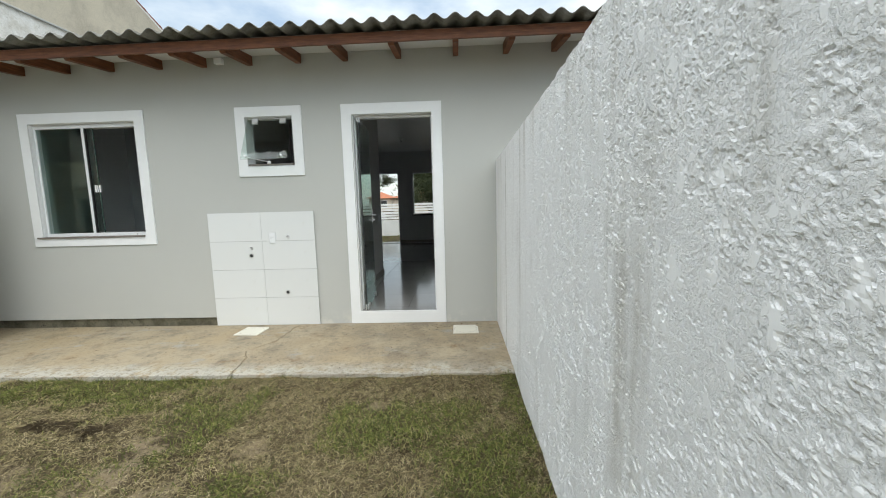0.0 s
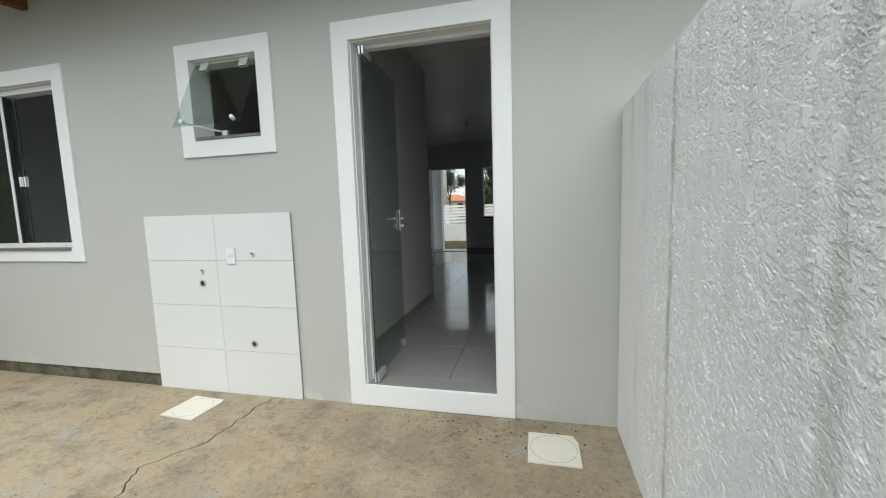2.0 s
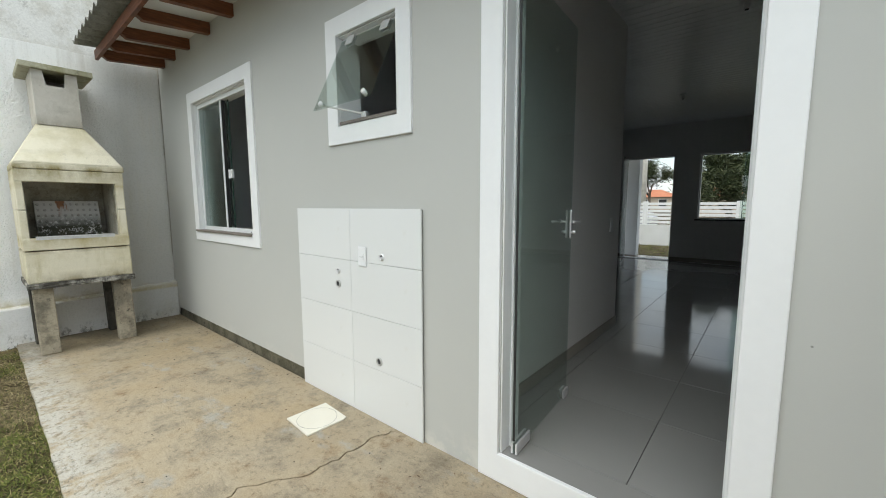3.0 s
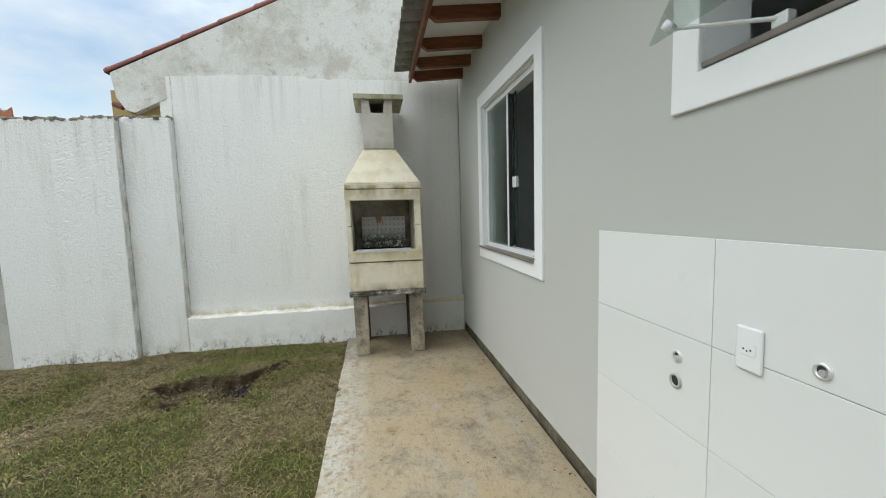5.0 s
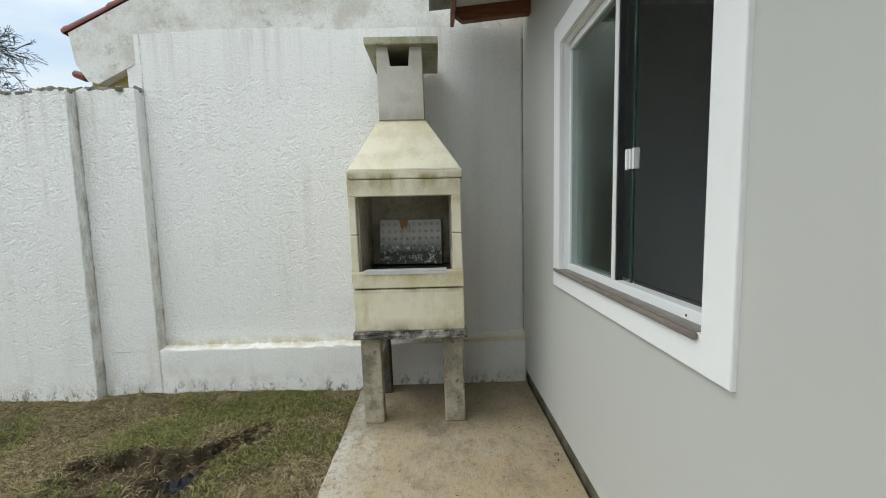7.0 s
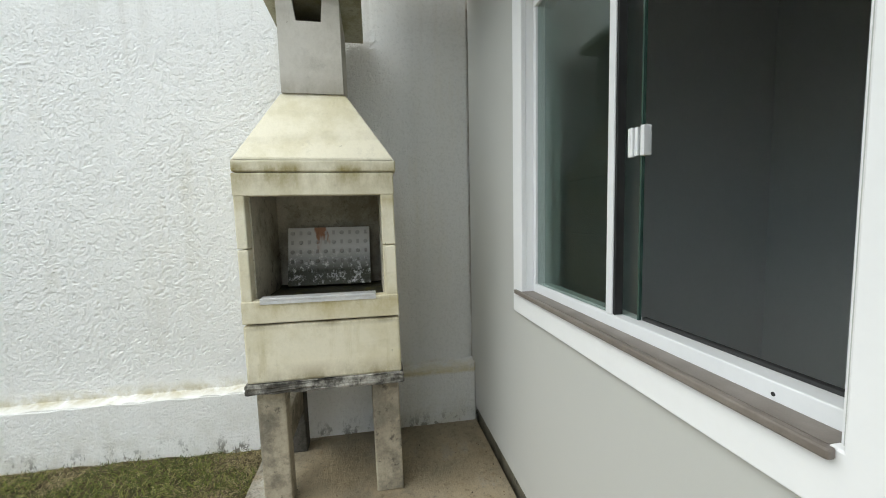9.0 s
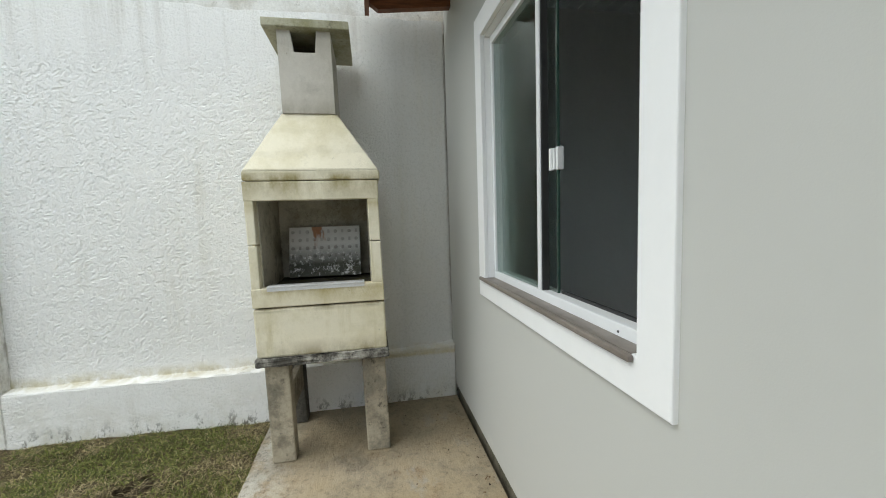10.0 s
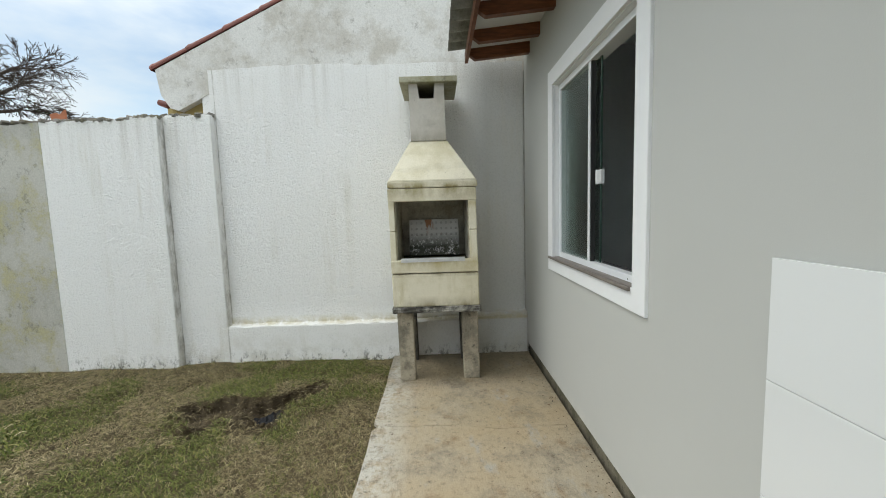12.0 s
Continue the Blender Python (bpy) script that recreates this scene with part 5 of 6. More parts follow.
prof = [(3.206, 1.956), (3.486, 1.956), (3.486, 2.425), (3.412, 2.425), (3.400, 2.295), (3.288, 2.295), (3.274, 2.425), (3.206, 2.425)]
bm = prism(prof, "X", -5.062, -5.020)
part("flue_front", lean(bm), CHIMNEY, bbq, "smooth grey concrete flue with a notched top")
part("flue_side", lean(box((-5.42, 3.206, 1.956), (-5.0625, 3.246, 2.425))), CHIMNEY, bbq)
part("flue_side", lean(box((-5.42, 3.446, 1.956), (-5.0625, 3.486, 2.425))), CHIMNEY, bbq)
part("flue_back", lean(box((-5.46, 3.206, 1.956), (-5.4205, 3.486, 2.425))), CHIMNEY, bbq)
part("flue_bottom", lean(box((-5.42, 3.247, 2.20), (-5.063, 3.445, 2.21))), SOOT, bbq)
part("chimney_cap", rough_up(lean(box((-5.52, 3.137, 2.427), (-4.985, 3.590, 2.472), 0.006)), 0.0015, 9), CAP_C, bbq, "mossy concrete cap slab")

plate = thing("perforated_plate", (-5.25, 3.34, 1.0), "white ceramic plate with rows of studs, mouldy below", "ceramic plate")
lay = Matrix.Translation((-5.235, 0, 0.987)) @ Matrix.Rotation(radians(-16), 4, "Y")
part("plate", box((-0.012, 3.112, 0.0), (0.012, 3.545, 0.325), 0.003, m=lay), BOARD, plate)
for r in range(6):
    for c in range(10):
        y, z = 3.135 + c * 0.043, 0.028 + r * 0.053
        if (r + c) % 2:
            bm = tube(lay @ Vector((0.0125, y, z)), lay @ Vector((0.0185, y, z)), 0.0115, 0.0095, 12)
        else:
            bm = box((0.0125, y - 0.007, z - 0.011), (0.0185, y + 0.007, z + 0.011), 0.0015, m=lay)
        part("stud", bm, STUD, plate)

ZS_OLD = (0.0, 0.034, 0.583, 0.632, 0.893, 1.008, 1.468, 1.571, 1.618, 1.955, 2.295, 2.427, 2.472)
ZS_NEW = (0.0, 0.040, 0.630, 0.672, 0.947, 1.055, 1.523, 1.628, 1.680, 2.020, 2.355, 2.475, 2.522)
for o, dy, dz in [(o, 0, 0) for o in bbq.children] + [(o, 0.018, 0.014) for o in plate.children]:
    for v in o.data.vertices:
        v.co.x -= 0.050
        v.co.y = 2.935 + (v.co.y - 3.016) * 1.0325 + dy
        v.co.z = float(np.interp(v.co.z, ZS_OLD, ZS_NEW)) + dz

# ---- clods of soil round the pits ----
rnd = random.Random(35)
bm = bmesh.new()
for k in range(420):
    (ax, ay), (bx, by), r, deep = PITS[rnd.choice((0, 0, 0, 1, 1, 2, 2, 3, 4))]
    t, a = rnd.random(), rnd.uniform(0, 6.28)
    q = r * rnd.uniform(0.1, 1.35)
    x, y = ax + (bx - ax) * t + q * math.cos(a), ay + (by - ay) * t + q * math.sin(a)
    z = float(ground_height(np.array([x]), np.array([y]))[0])
    size = rnd.uniform(0.004, 0.020)
    got = bmesh.ops.create_icosphere(bm, subdivisions=1, radius=size, matrix=Matrix.Translation((x, y, z + size * 0.3)))
    for v in got["verts"]:
        v.co += Vector((rnd.uniform(-1, 1), rnd.uniform(-1, 1), rnd.uniform(-1, 0.6))) * size * 0.35
tagged(part("soil_clods", bm, SOIL), "loose clods of dug soil round the pit", "soil", "", "stuff")

# ---- black film in the pit ----
film_thing = thing("plastic_film", (-4.44, 2.02, -0.1), "crumpled black plastic film in the dug pit", "plastic film")
bm = bmesh.new()
rnd = random.Random(31)
grid = [[bm.verts.new((-4.54 + 0.017 * i + rnd.uniform(-0.006, 0.006), 1.94 + 0.018 * j + 0.012 * i * 0.4 + rnd.uniform(-0.006, 0.006), -0.030 - 0.004 * i + 0.016 * math.sin(i * 1.7 + j * 0.8) + 0.010 * math.cos(j * 1.9) + 0.030 + rnd.uniform(-0.010, 0.010))) for j in range(15)] for i in range(11)]
for i in range(10):
    for j in range(14):
        if (i - 5) ** 2 / 30 + (j - 7) ** 2 / 52 < 1.0 + 0.25 * math.sin(i * 2.1 + j):
            bm.faces.new((grid[i][j], grid[i + 1][j], grid[i + 1][j + 1], grid[i][j + 1]))
bmesh.ops.delete(bm, geom=[v for v in bm.verts if not v.link_faces], context="VERTS")
bmesh.ops.solidify(bm, geom=bm.faces[:], thickness=0.002)
part("film", bm, BLACK_PL, film_thing)

# ---- dead leaves and crumbs on the slab ----
rnd = random.Random(41)
bm = bmesh.new()
for k in range(420):
    if k < 170:
        x, y = rnd.gauss(-0.35, 0.32), rnd.gauss(4.02, 0.09)
    elif k < 260:
        x, y = rnd.uniform(-5.3, -2.8), 4.15 - abs(rnd.gauss(0, 0.05))
    else:
        x, y = rnd.uniform(-5.3, 0.3), rnd.uniform(2.95, 4.1)
    if not (-5.4 < x < 0.36 and 2.95 < y < 4.15):
        continue
    a, s = rnd.uniform(0, 6.28), rnd.uniform(0.003, 0.011)
    w = s * rnd.uniform(0.2, 0.6)
    c, d = Vector((math.cos(a), math.sin(a), 0)) * s, Vector((-math.sin(a), math.cos(a), 0)) * w
    o = Vector((x, y, slab_z(x) + 0.0015))
    vs = [bm.verts.new(o + q) for q in (-c, d + Vector((0, 0, 0.002)), c + Vector((0, 0, 0.001)), -d)]
    bm.faces.new(vs)
tagged(part("leaf_litter", bm, blades("dead_leaf", [(0, (0.03, 0.022, 0.015)), (0.6, (0.10, 0.06, 0.03)), (1, (0.2, 0.13, 0.07))])), "scattered dead leaves and crumbs on the slab", "leaf litter", "", "stuff")

# ---- rooms ----
CEIL = 2.885
FAR = 11.70
BACK = FACE + 0.16
END = 6.56        # where the hall opens into the living room
structure("wall_hall", holed(BACK, END, INSIDE - 0.1, CEIL, -1.44, -1.30, [], "X"), INNER, "plain light interior wall of the hall", "wall")
structure("wall_bath_side", box((-2.86, BACK, 0.05), (-2.72, END - 0.151, CEIL)), INNER_DARK, "grey wall between bedroom and bathroom", "wall")
structure("wall_bath_end", box((-5.60, END - 0.15, 0.05), (-1.441, END, CEIL)), INNER, "plain light interior wall", "wall")
structure("wall_west_inner", box((-5.60, BACK, 0.05), (-5.43, FAR, CEIL)), INNER_DARK, "grey interior wall", "wall")
structure("wall_bedroom_end", box((-5.43, END - 0.21, 0.05), (-2.861, END - 0.1505, CEIL)), INNER_DARK, "grey bedroom wall", "wall")
structure("wall_east_inner", box((2.9, BACK, 0.05), (3.2, FAR, CEIL)), INNER, "plain light interior wall", "wall")
FDOOR, FWIN = (-2.66, -1.75, INSIDE, 2.27), (-1.31, 0.14, 1.03, 2.27)
structure("wall_south_front", holed(-5.60, 3.2, 0.0, 3.05, FAR, FAR + 0.16, [FDOOR, FWIN]), INNER, "plain front wall with door and window openings", "wall")
bm = bmesh.new()
n = int((FAR - BACK) / 0.10)
for k in range(n):
    y = BACK + (FAR - BACK) * k / n
    w = (FAR - BACK) / n
    box((-5.43, y + 0.003, CEIL), (2.9, y + w - 0.003, CEIL + 0.010), 0, bm)
box((-5.43, BACK, CEIL + 0.0102), (2.9, FAR, CEIL + 0.02), 0, bm)
structure("ceiling", bm, PVC, "white ribbed pvc lining ceiling", "ceiling")
floor = structure("floor", box((-5.60, FACE + 0.161, 0.0), (3.2, FAR - 0.001, INSIDE - 0.011)), GROUT, "light grey polished tile floor", "floor")
structure("door_sill", box((DOOR[0] + 0.001, FACE + 0.003, 0.10), (DOOR[1] - 0.001, 4.3165, INSIDE - 0.0005)), FLOOR_T, "grey tile threshold", "threshold")
structure("sill_bed", box((DOOR[0] + 0.001, 4.3166, 0.10), (DOOR[1] - 0.001, FACE + 0.160, INSIDE - 0.011)), GROUT, "grey mortar bed under the threshold tiles", "threshold")
structure("front_sill", box((FDOOR[0] + 0.001, FAR, 0.10), (FDOOR[1] - 0.001, FAR + 0.159, INSIDE - 0.0005)), FLOOR_T, "grey tile threshold", "threshold")
bm = bmesh.new()
box((-1.2995, BACK + 0.001, INSIDE), (-1.289, END, INSIDE + 0.08), 0.002, bm)
box((-5.42, END + 0.0005, INSIDE), (-1.44, END + 0.011, INSIDE + 0.08), 0.002, bm)
box((FDOOR[1] + 0.002, FAR - 0.011, INSIDE), (2.89, FAR - 0.0005, INSIDE + 0.08), 0.002, bm)
box((-5.42, FAR - 0.011, INSIDE), (FDOOR[0] - 0.002, FAR - 0.0005, INSIDE + 0.08), 0.002, bm)
box((-1.4395, END + 0.0005, INSIDE), (-1.2895, END + 0.011, INSIDE + 0.08), 0.002, bm)
box((-2.8605, BACK + 0.001, INSIDE), (-2.871, END - 0.222, INSIDE + 0.07), 0.002, bm)
box((-5.42, END - 0.221, INSIDE), (-2.872, END - 0.2105, INSIDE + 0.07), 0.002, bm)
structure("baseboard", bm, BASEB, "beige tile skirting", "baseboard")


def ceiling_socket(x, y):
    c = thing("ceiling_lamp_holder", (x, y, CEIL), "white plastic lamp holder on the ceiling, without bulb", "lamp holder", "lamp holders")
    bm = tube((x, y, CEIL - 0.0005), (x, y, CEIL - 0.018), 0.055, 0.048, 20)
    part("rose", bm, SOCKET, c, "", True)
    part("holder", tube((x, y, CEIL - 0.018), (x, y, CEIL - 0.07), 0.024, 0.020, 16), SOCKET, c, "", True)
    part("socket_mouth", tube((x, y, CEIL - 0.0702), (x, y, CEIL - 0.073), 0.015, seg=12), DARK, c)


ceiling_socket(-1.29, 9.35)
ceiling_socket(-0.47, 6.67)
for nm, y in (("light_switch", 6.32), ):
    s = thing(nm, (-1.295, y, 1.14), "white plastic light switch on the hall wall", "switch")
    part("plate", box((-1.2995, y - 0.036, 1.08), (-1.291, y + 0.036, 1.20), 0.003), SOCKET, s)
    part("rocker", box((-1.2908, y - 0.012, 1.12), (-1.287, y + 0.012, 1.16), 0.002), SOCKET, s)
s = thing("light_switch", (-1.56, FAR - 0.005, 1.20), "white plastic light switch beside the front door", "switch")
part("plate", box((-1.60, FAR - 0.009, 1.01), (-1.52, FAR - 0.0005, 1.13), 0.003), SOCKET, s)
part("rocker", box((-1.572, FAR - 0.013, 1.05), (-1.548, FAR - 0.0092, 1.09), 0.002), SOCKET, s)

door_2 = thing("door_2", (-1.96, FAR, 0), "open front doorway with white frame", "door", "", "structure")
part("door_frame", ring(FDOOR[0], FDOOR[1], FDOOR[2], FDOOR[3], 0.02, FAR + 0.05, FAR + 0.10, 0.0, sides=(1, 0.6, 0.05, 1)), ALU_W, door_2)
glass_door("glass_door", tilted(FDOOR[0] + 0.035, FAR + 0.06, -80), 0.84, INSIDE + 0.012, 2.25, "open green glass front door with chrome fittings")
window_3 = thing("window_3", (-0.3, FAR, 1.08), "sliding front window with dark sill", "window", "", "structure")
part("sill", box((FWIN[0] - 0.04, FAR - 0.03, 1.002), (FWIN[1] + 0.04, FAR + 0.19, 1.0295), 0.003), RUBBER, window_3, "dark stone sill")
part("window_frame", ring(FWIN[0], FWIN[1], FWIN[2], FWIN[3], 0.022, FAR + 0.05, FAR + 0.12, 0.0), ALU_W, window_3)
p = part("pane", box((-0.62, FAR + 0.06, 1.05), (0.115, FAR + 0.068, 2.25)), GLASS, window_3)
p.visible_shadow = False
p = part("pane", box((-0.66, FAR + 0.09, 1.05), (0.08, FAR + 0.098, 2.25)), GLASS, window_3)
p.visible_shadow = False
part("pane_edge", box((-0.629, FAR + 0.055, 1.05), (-0.6205, FAR + 0.072, 2.25)), GLASS_EDGE, window_3)

# ---- front porch and yard ----
structure("porch_floor", box((-5.60, FAR + 0.161, -0.1), (3.2, 12.95, 0.10), 0.01), FLOOR_T, "tiled porch floor", "floor")
structure("porch_ceiling", box((-5.60, FAR + 0.161, 2.90), (3.2, 13.2, 2.96)), SOFFIT, "white porch ceiling", "ceiling")


def column(x, y):
    c = thing("porch_column", (x, y, 0.1), "square white porch column with tiled base", "column", "porch columns")
    part("shaft", box((x - 0.12, y - 0.12, 0.101), (x + 0.12, y + 0.12, 2.899), 0.006), TRIM, c)
    part("base_tile", box((x - 0.128, y - 0.128, 0.1015), (x + 0.128, y + 0.128, 0.18), 0.003), BASEB, c)


column(-2.61, 12.30)
column(0.55, 12.95)
front = thing("front_wall", (-1.5, 17.32, 0), "low white rendered front wall", "wall", "", "structure")
part("base_wall", box((-7.0, 17.25, -0.1), (3.4, 17.39, 0.64), 0.006), FRONT_W, front)
fence = thing("slat_fence", (-1.5, 17.32, 0.64), "white horizontal aluminium slat fence on the front wall", "fence")
xs = [-7.0, -5.95, -3.52, -3.44, -0.97, -0.89, 1.54, 1.62, 3.4]
for xa, xb in zip(xs, xs[1:]):
    if xb - xa < 0.2:
        continue
    for k in range(6):
        z = 0.685 + k * 0.121
        part("slat", box((xa + 0.041, 17.30, z), (xb - 0.041, 17.325, z + 0.082), 0.003), FENCE_W, fence)
    for xm in (xa, xb):
        part("post", box((xm - 0.038, 17.295, 0.641), (xm + 0.038, 17.345, 1.41), 0.002), FENCE_W, fence)
structure("road", box((-120, 18.6, -0.2), (120, 25.5, -0.03)), ROAD, "packed grey residential road", "road")


def far_house(name, x, y, w, d, h, rise, label, hip):
    o = thing(name, (x, y, 0), label, "house")
    part("wall", box((x - w / 2, y - d / 2, -0.1), (x + w / 2, y + d / 2, h)), FAR_WALL, o)
    e = 0.5
    bm = bmesh.new()
    c = [bm.verts.new((x + sx * (w / 2 + e), y + sy * (d / 2 + e), h - 0.05)) for sx, sy in ((-1, -1), (1, -1), (1, 1), (-1, 1))]
    r = [bm.verts.new((x - w / 2 + hip, y, h + rise)), bm.verts.new((x + w / 2 - hip, y, h + rise))]
    bm.faces.new((c[0], c[1], r[1], r[0]))
    bm.faces.new((c[2], c[3], r[0], r[1]))
    bm.faces.new((c[1], c[2], r[1]))
    bm.faces.new((c[3], c[0], r[0]))
    bm.faces.new(c[::-1])
    rf = part("roof", bm, ORANGE_T, o, "orange clay tile roof")
    part("chimney", box((x - 0.3, y - d / 4, h + 0.2), (x + 0.3, y - d / 4 + 0.5, h + rise + 0.5), 0.02), FRONT_W, rf, "white rendered chimney")
    for k in range(3):
        wx = x - w / 2 + w * (k + 0.5) / 3
        win = part("window", box((wx - 0.6, y - d / 2 - 0.02, 0.9), (wx + 0.6, y - d / 2 - 0.001, 2.1)), DARK, o, "dark window")
        part("frame", ring(wx - 0.66, wx + 0.66, 0.84, 2.16, 0.06, y - d / 2 - 0.05, y - d / 2 - 0.0205, 0), FENCE_W, win)
    return o


far_house("orange_roof_house", -17.5, 82, 9, 7, 2.6, 1.3, "peach rendered house with orange tile roof and chimney", 2.5)
far_house("gabled_house", -12.9, 45, 4.0, 4.5, 3.0, 1.0, "two-tone rendered house with orange tile roof", 0.0)
far_house("dark_roof_house", -3.0, 60, 12, 8, 2.3, 1.0, "low house with a shaded tile roof", 3.0)


def car(x, y):
    c = thing("parked_car", (x, y, 0), "silver parked hatchback behind the fence", "car")
    prof = [(-2.0, 0.3), (2.0, 0.3), (2.05, 0.75), (1.9, 0.95), (1.0, 1.02), (0.4, 1.45), (-1.1, 1.48), (-1.8, 1.0), (-2.05, 0.9)]
    bm = prism([(x + a, b) for a, b in prof], "Y", y - 0.82, y + 0.82)
    bmesh.ops.bevel(bm, geom=bm.edges[:], offset=0.06, segments=2, affect="EDGES")
    part("body", bm, CAR, c)
    for s in (-1, 1):
        part("side_window", prism([(x + a, b) for a, b in ((-1.55, 1.04), (0.75, 1.06), (0.32, 1.38), (-1.05, 1.40))], "Y", y + s * 0.822, y + s * 0.83), RUBBER, c)
        for a in (-1.25, 1.3):
            w = part("wheel", tube((x + a, y + s * 0.66, 0.30), (x + a, y + s * 0.84, 0.30), 0.31, seg=24), RUBBER, c)
            part("rim", tube((x + a, y + s * 0.842, 0.30), (x + a, y + s * 0.85, 0.30), 0.19, seg=16), ALU, w)


car(-5.9, 20.6)
pole = thing("utility_pole", (-5.6, 26.2, 0), "grey concrete utility pole with crossarm", "utility pole")
part("pole", tube((-5.6, 26.2, -0.1), (-5.6, 26.2, 8.5), 0.16, 0.10, 14), CHIMNEY, pole, "", True)
part("crossarm", box((-6.6, 26.14, 7.9), (-4.6, 26.26, 8.02), 0.01), CHIMNEY, pole)
for k, z in enumerate((5.0, 5.6, 6.2, 6.8)):
    w = thing("power_line", (-5.6, 26.0, z), "thin dark overhead cable", "cable", "overhead cables")
    bm = bmesh.new()
    for a in range(-6, 6):
        p0 = (-5.6 + a * 6, 26.09, z + 0.012 * (a % 6) * (a % 6 - 6) * 0.5)
        p1 = (-5.6 + (a + 1) * 6, 26.09, z + 0.012 * ((a + 1) % 6) * ((a + 1) % 6 - 6) * 0.5)
        tube(p0, p1, 0.016, seg=5, bm=bm)
    part("strand", bm, RUBBER, w)


def grow(bm, p, d, length, r, level, rnd, tips, shrink=0.72, spread=0.6, kids=3, droop=0.0):
    """Limbs that fork and taper; tips are collected for the leaves."""
    steps = 3
    for k in range(steps):
        d2 = (d + Vector((rnd.uniform(-1, 1), rnd.uniform(-1, 1), rnd.uniform(-0.6, 0.8) - droop)) * 0.16).normalized()
        q = p + d2 * (length / steps)
        r2 = r * (0.86 if level else 0.7)
        tube(p, q, r, r2, 7 if r > 0.04 else 4, bm, cap=False)
        p, d, r = q, d2, r2
        if level <= 2:
            tips.append((p.copy(), d.copy()))
    if level == 0:
        return
    for k in range(kids):
        away = Vector((rnd.uniform(-1, 1), rnd.uniform(-1, 1), rnd.uniform(-0.5, 0.9) - droop))
        grow(bm, p - d * rnd.uniform(0, length * 0.3), (d + away * spread).normalized(), length * shrink * rnd.uniform(0.8, 1.15), r * 0.72, level - 1, rnd, tips, shrink, spread, kids, droop)


def leafy_tree(x, y, height, label, seed, leaves, size, limb=0.30, kids=3, spread=0.75):
    rnd = random.Random(seed)
    t = thing("tree", (x, y, 0), label, "tree", "street trees")
    bm, tips = bmesh.new(), []
    grow(bm, Vector((x, y, -0.1)), Vector((rnd.uniform(-0.1, 0.1), 0, 1)), height * limb, height * 0.022, 4, rnd, tips, 0.74, spread, kids)
    part("trunk", bm, BARK, t, "", True)
    vs, fs = [], []
    for k in range(leaves):
        p, d = tips[rnd.randrange(len(tips))]
        c = p + Vector((rnd.gauss(0, 1), rnd.gauss(0, 1), rnd.gauss(0, 0.8))) * height * 0.028
        a = Vector((rnd.uniform(-1, 1), rnd.uniform(-1, 1), rnd.uniform(-1, 0.6))).normalized() * size * rnd.uniform(0.6, 1.4)
        b = a.cross(Vector((rnd.uniform(-1, 1), rnd.uniform(-1, 1), rnd.uniform(-1, 1)))).normalized() * size * 0.09
        i = len(vs)
        vs += [c - a * 0.5, c + b, c + a * 0.6, c - b]
        fs.append((i, i + 1, i + 2, i + 3))
    me = bpy.data.meshes.new("crown")
    me.from_pydata([tuple(v) for v in vs], [], fs)
    me.materials.append(LEAF)
    cr = new("crown", me)
    cr.parent = t
    cr.matrix_parent_inverse = WORLD[t].inverted()


leafy_tree(-1.35, 21.5, 7.5, "broad dark pine with forked trunk by the road", 51, 12000, 0.24, 0.17, 3, 0.9)
leafy_tree(-9.2, 44, 9.0, "tall dark pine behind the houses", 52, 8000, 0.32, 0.24, 3, 0.8)
leafy_tree(4.5, 40, 9.0, "tall dark pine behind the houses", 53, 6000, 0.34, 0.24, 3, 0.8)

# ---- bare tree over the west wall ----
def twig(bm, p, d, length, r, level, rnd, tips):
    """Limbs that fork, sweep outwards and end in fine crooked twigs."""
    for k in range(3):
        d = (d + Vector((rnd.uniform(-1, 1), rnd.uniform(-1, 1), rnd.uniform(-0.9, 0.7))) * 0.24).normalized()
        q = p + d * (length / 3)
        tube(p, q, max(r, 0.0045), max(r * 0.85, 0.004), 6 if r > 0.03 else 3, bm, cap=False)
        p, r = q, r * 0.85
        tips.append(p.copy())
        if level and k < 2 and rnd.random() < 0.75:
            away = Vector((rnd.uniform(-1, 1), rnd.uniform(-1, 1), rnd.uniform(-0.6, 0.7)))
            twig(bm, p, (d + away * 0.9).normalized(), length * 0.66, r * 0.6, level - 1, rnd, tips)
    if level:
        for k in range(2):
            away = Vector((rnd.uniform(-1, 1), rnd.uniform(-1, 1), rnd.uniform(-0.6, 0.7)))
            twig(bm, p, (d + away * 0.55).normalized(), length * rnd.uniform(0.62, 0.82), r * 0.7, level - 1, rnd, tips)


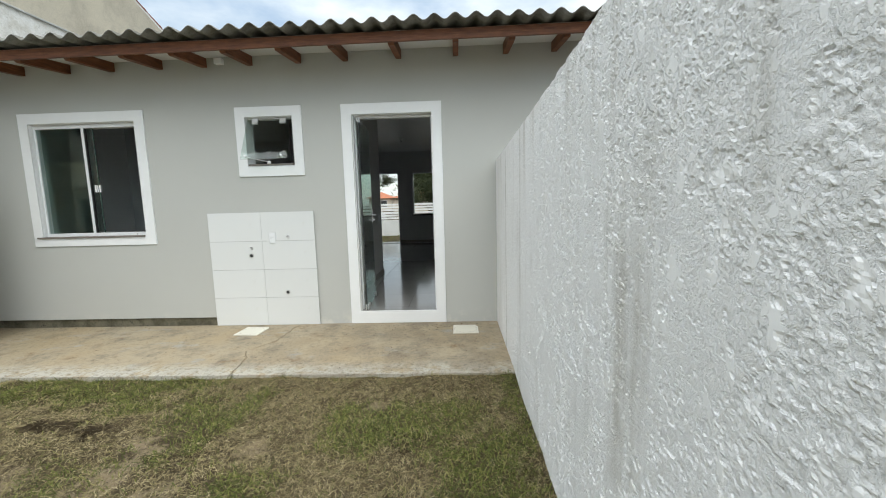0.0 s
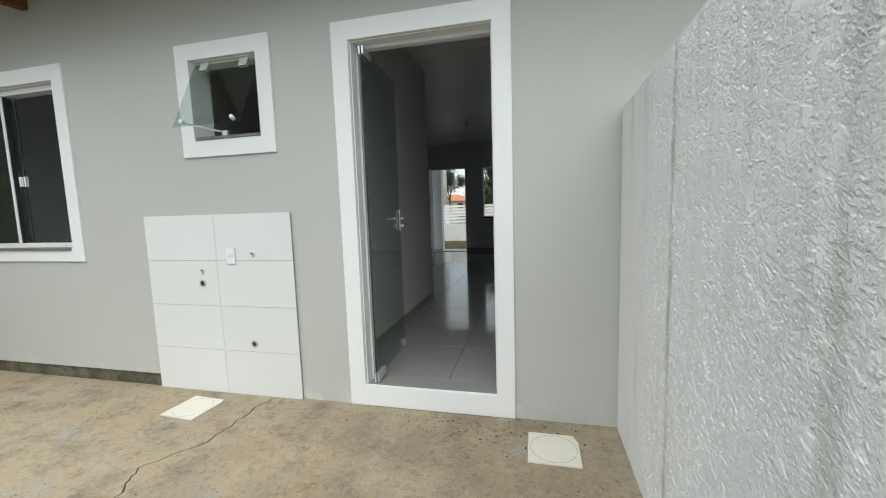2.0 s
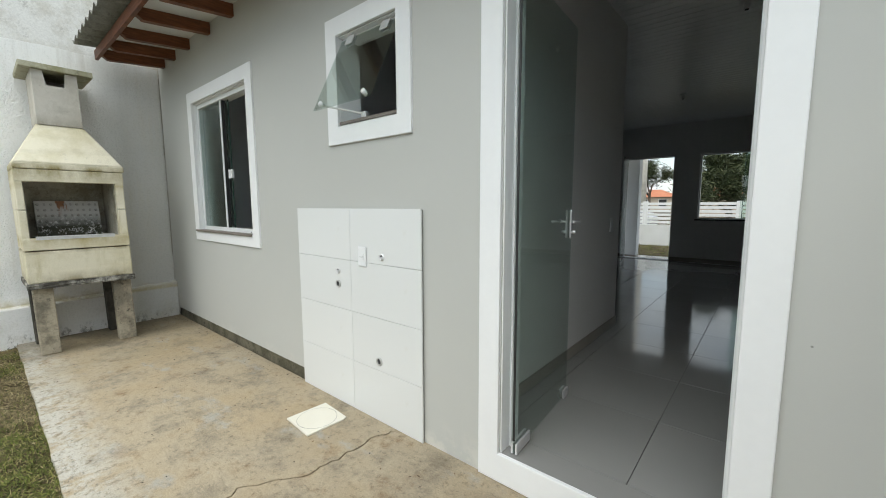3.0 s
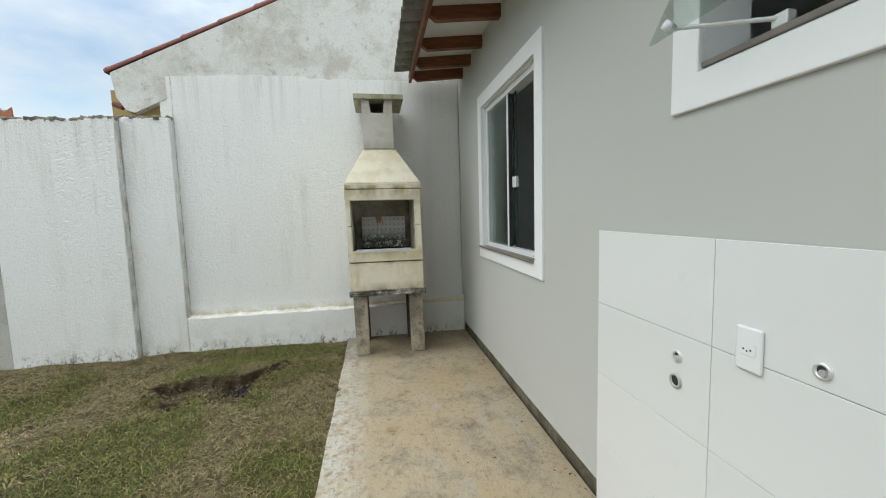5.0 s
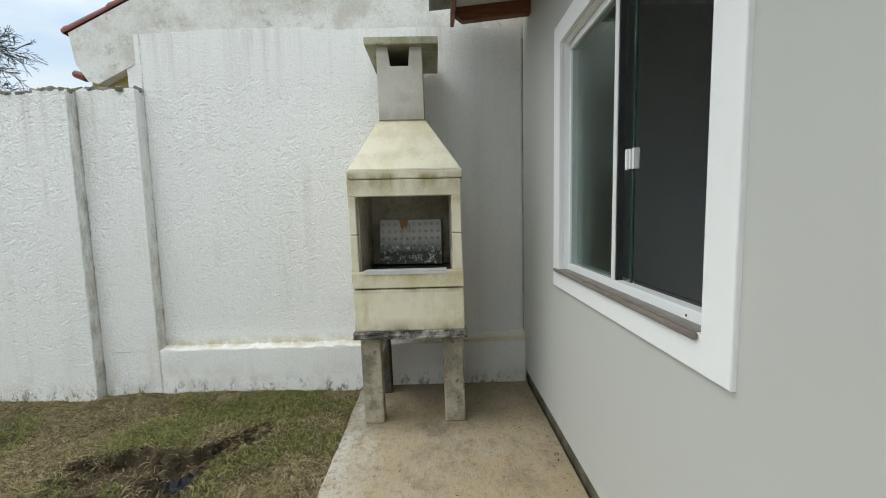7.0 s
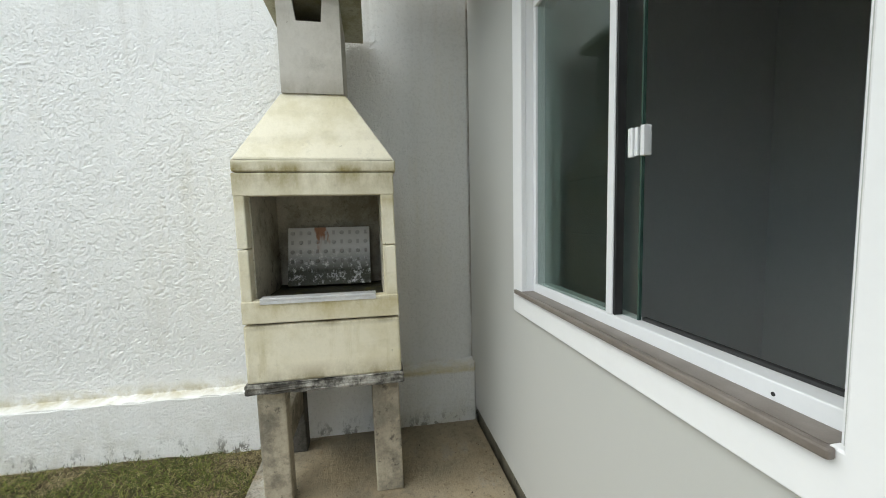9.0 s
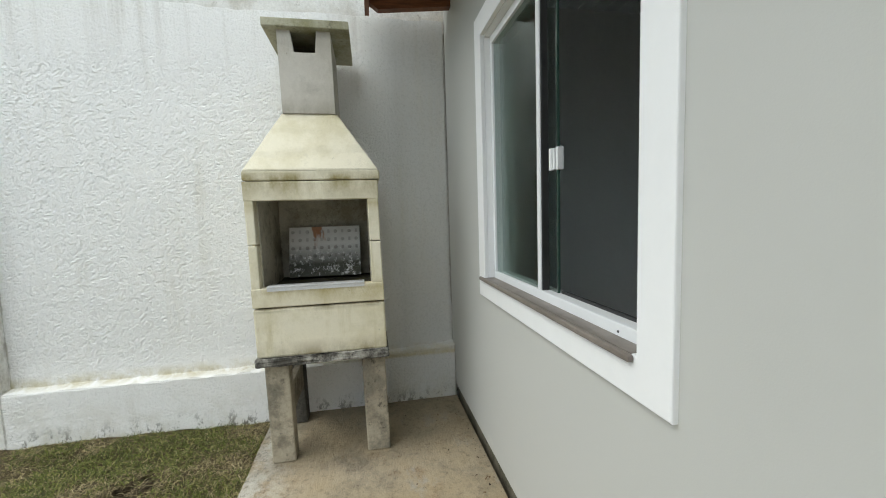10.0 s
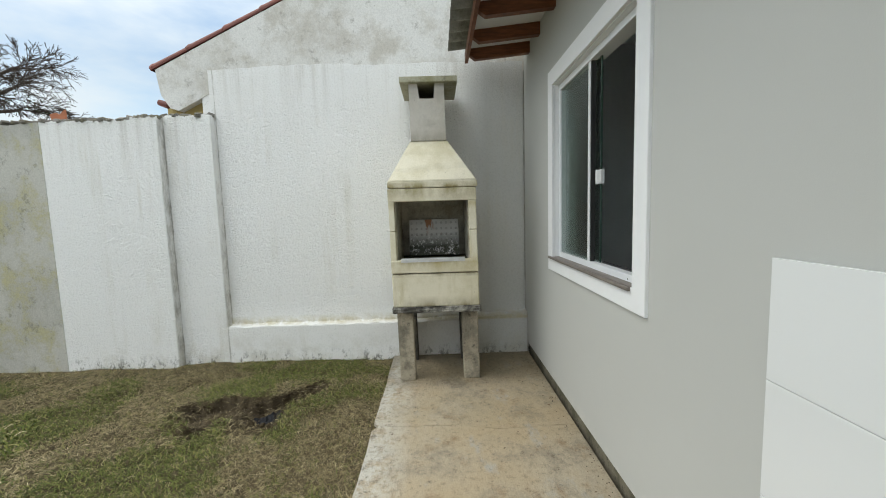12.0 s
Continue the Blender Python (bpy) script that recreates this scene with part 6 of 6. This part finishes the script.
BARE_AT = Vector((-9.6, -5.30, 0))
bare = thing("bare_tree", BARE_AT, "leafless tree with fine tangled twigs and few leaves", "tree")
rnd = random.Random(64)
bm, tips = bmesh.new(), []
grow(bm, BARE_AT + Vector((0, 0, -0.1)), Vector((0.02, -0.02, 1)), 2.9, 0.12, 1, rnd, [], 0.7, 0.3, 1)
part("trunk", bm, TWIG, bare)
for k in range(8):
    bm = bmesh.new()
    a = k * 2.4 + 0.6
    twig(bm, BARE_AT + Vector((0.05, 0.05, 3.45 + 0.12 * k)), Vector((math.cos(a), math.sin(a), 0.15 + 0.07 * k)).normalized(), 0.56, 0.042, 5, rnd, tips)
    part("branch", bm, TWIG, bare)
vs, fs = [], []
for k in range(2600):
    p = tips[rnd.randrange(len(tips))]
    if p.z > 4.25 + rnd.uniform(-0.3, 0.2) or p.y > -4.6:
        continue
    c = p + Vector((rnd.gauss(0, 0.06), rnd.gauss(0, 0.06), rnd.gauss(0, 0.05)))
    a = Vector((rnd.uniform(-1, 1), rnd.uniform(-1, 1), rnd.uniform(-1, 1))).normalized() * 0.03
    b = a.cross(Vector((0.3, 0.5, 1))).normalized() * 0.014
    i = len(vs)
    vs += [c - a, c + b, c + a, c - b]
    fs.append((i, i + 1, i + 2, i + 3))
me = bpy.data.meshes.new("leaves")
me.from_pydata([tuple(v) for v in vs], [], fs)
me.materials.append(LEAF)
lv = new("leaves", me)
lv.parent = bare
lv.matrix_parent_inverse = WORLD[bare].inverted()

# ---- unseen wall, added to close the yard behind and for glass reflections ----
structure("wall_yard_end", box((-5.42, -6.2, -0.1), (0.2, -6.0, 2.2)), BARE_PLASTER, "added unseen wall closing the yard", "wall")

# ---- floor tiles indoors ----
PITCH = 0.60
piece = box((-PITCH / 2 + 0.0015, -PITCH / 2 + 0.0015, -0.010), (PITCH / 2 - 0.0015, PITCH / 2 - 0.0015, 0), 0.001)
bmesh.ops.recalc_face_normals(piece, faces=piece.faces)
floor_mesh = bpy.data.meshes.new("floor_tile")
piece.to_mesh(floor_mesh)
piece.free()
floor_mesh.materials.append(FLOOR_T)
for i in range(-8, 6):
    for k in range(0, 13):
        x, y = -0.596 + PITCH * (i + 0.5), 4.318 + PITCH * (k + 0.5)
        if x < -5.2 or x > 2.7 or y > FAR - 0.2:
            continue
        t = new("floor_tile", floor_mesh)
        t.parent = floor
        t.matrix_basis = Matrix.Translation((x, y, INSIDE - 0.0005))
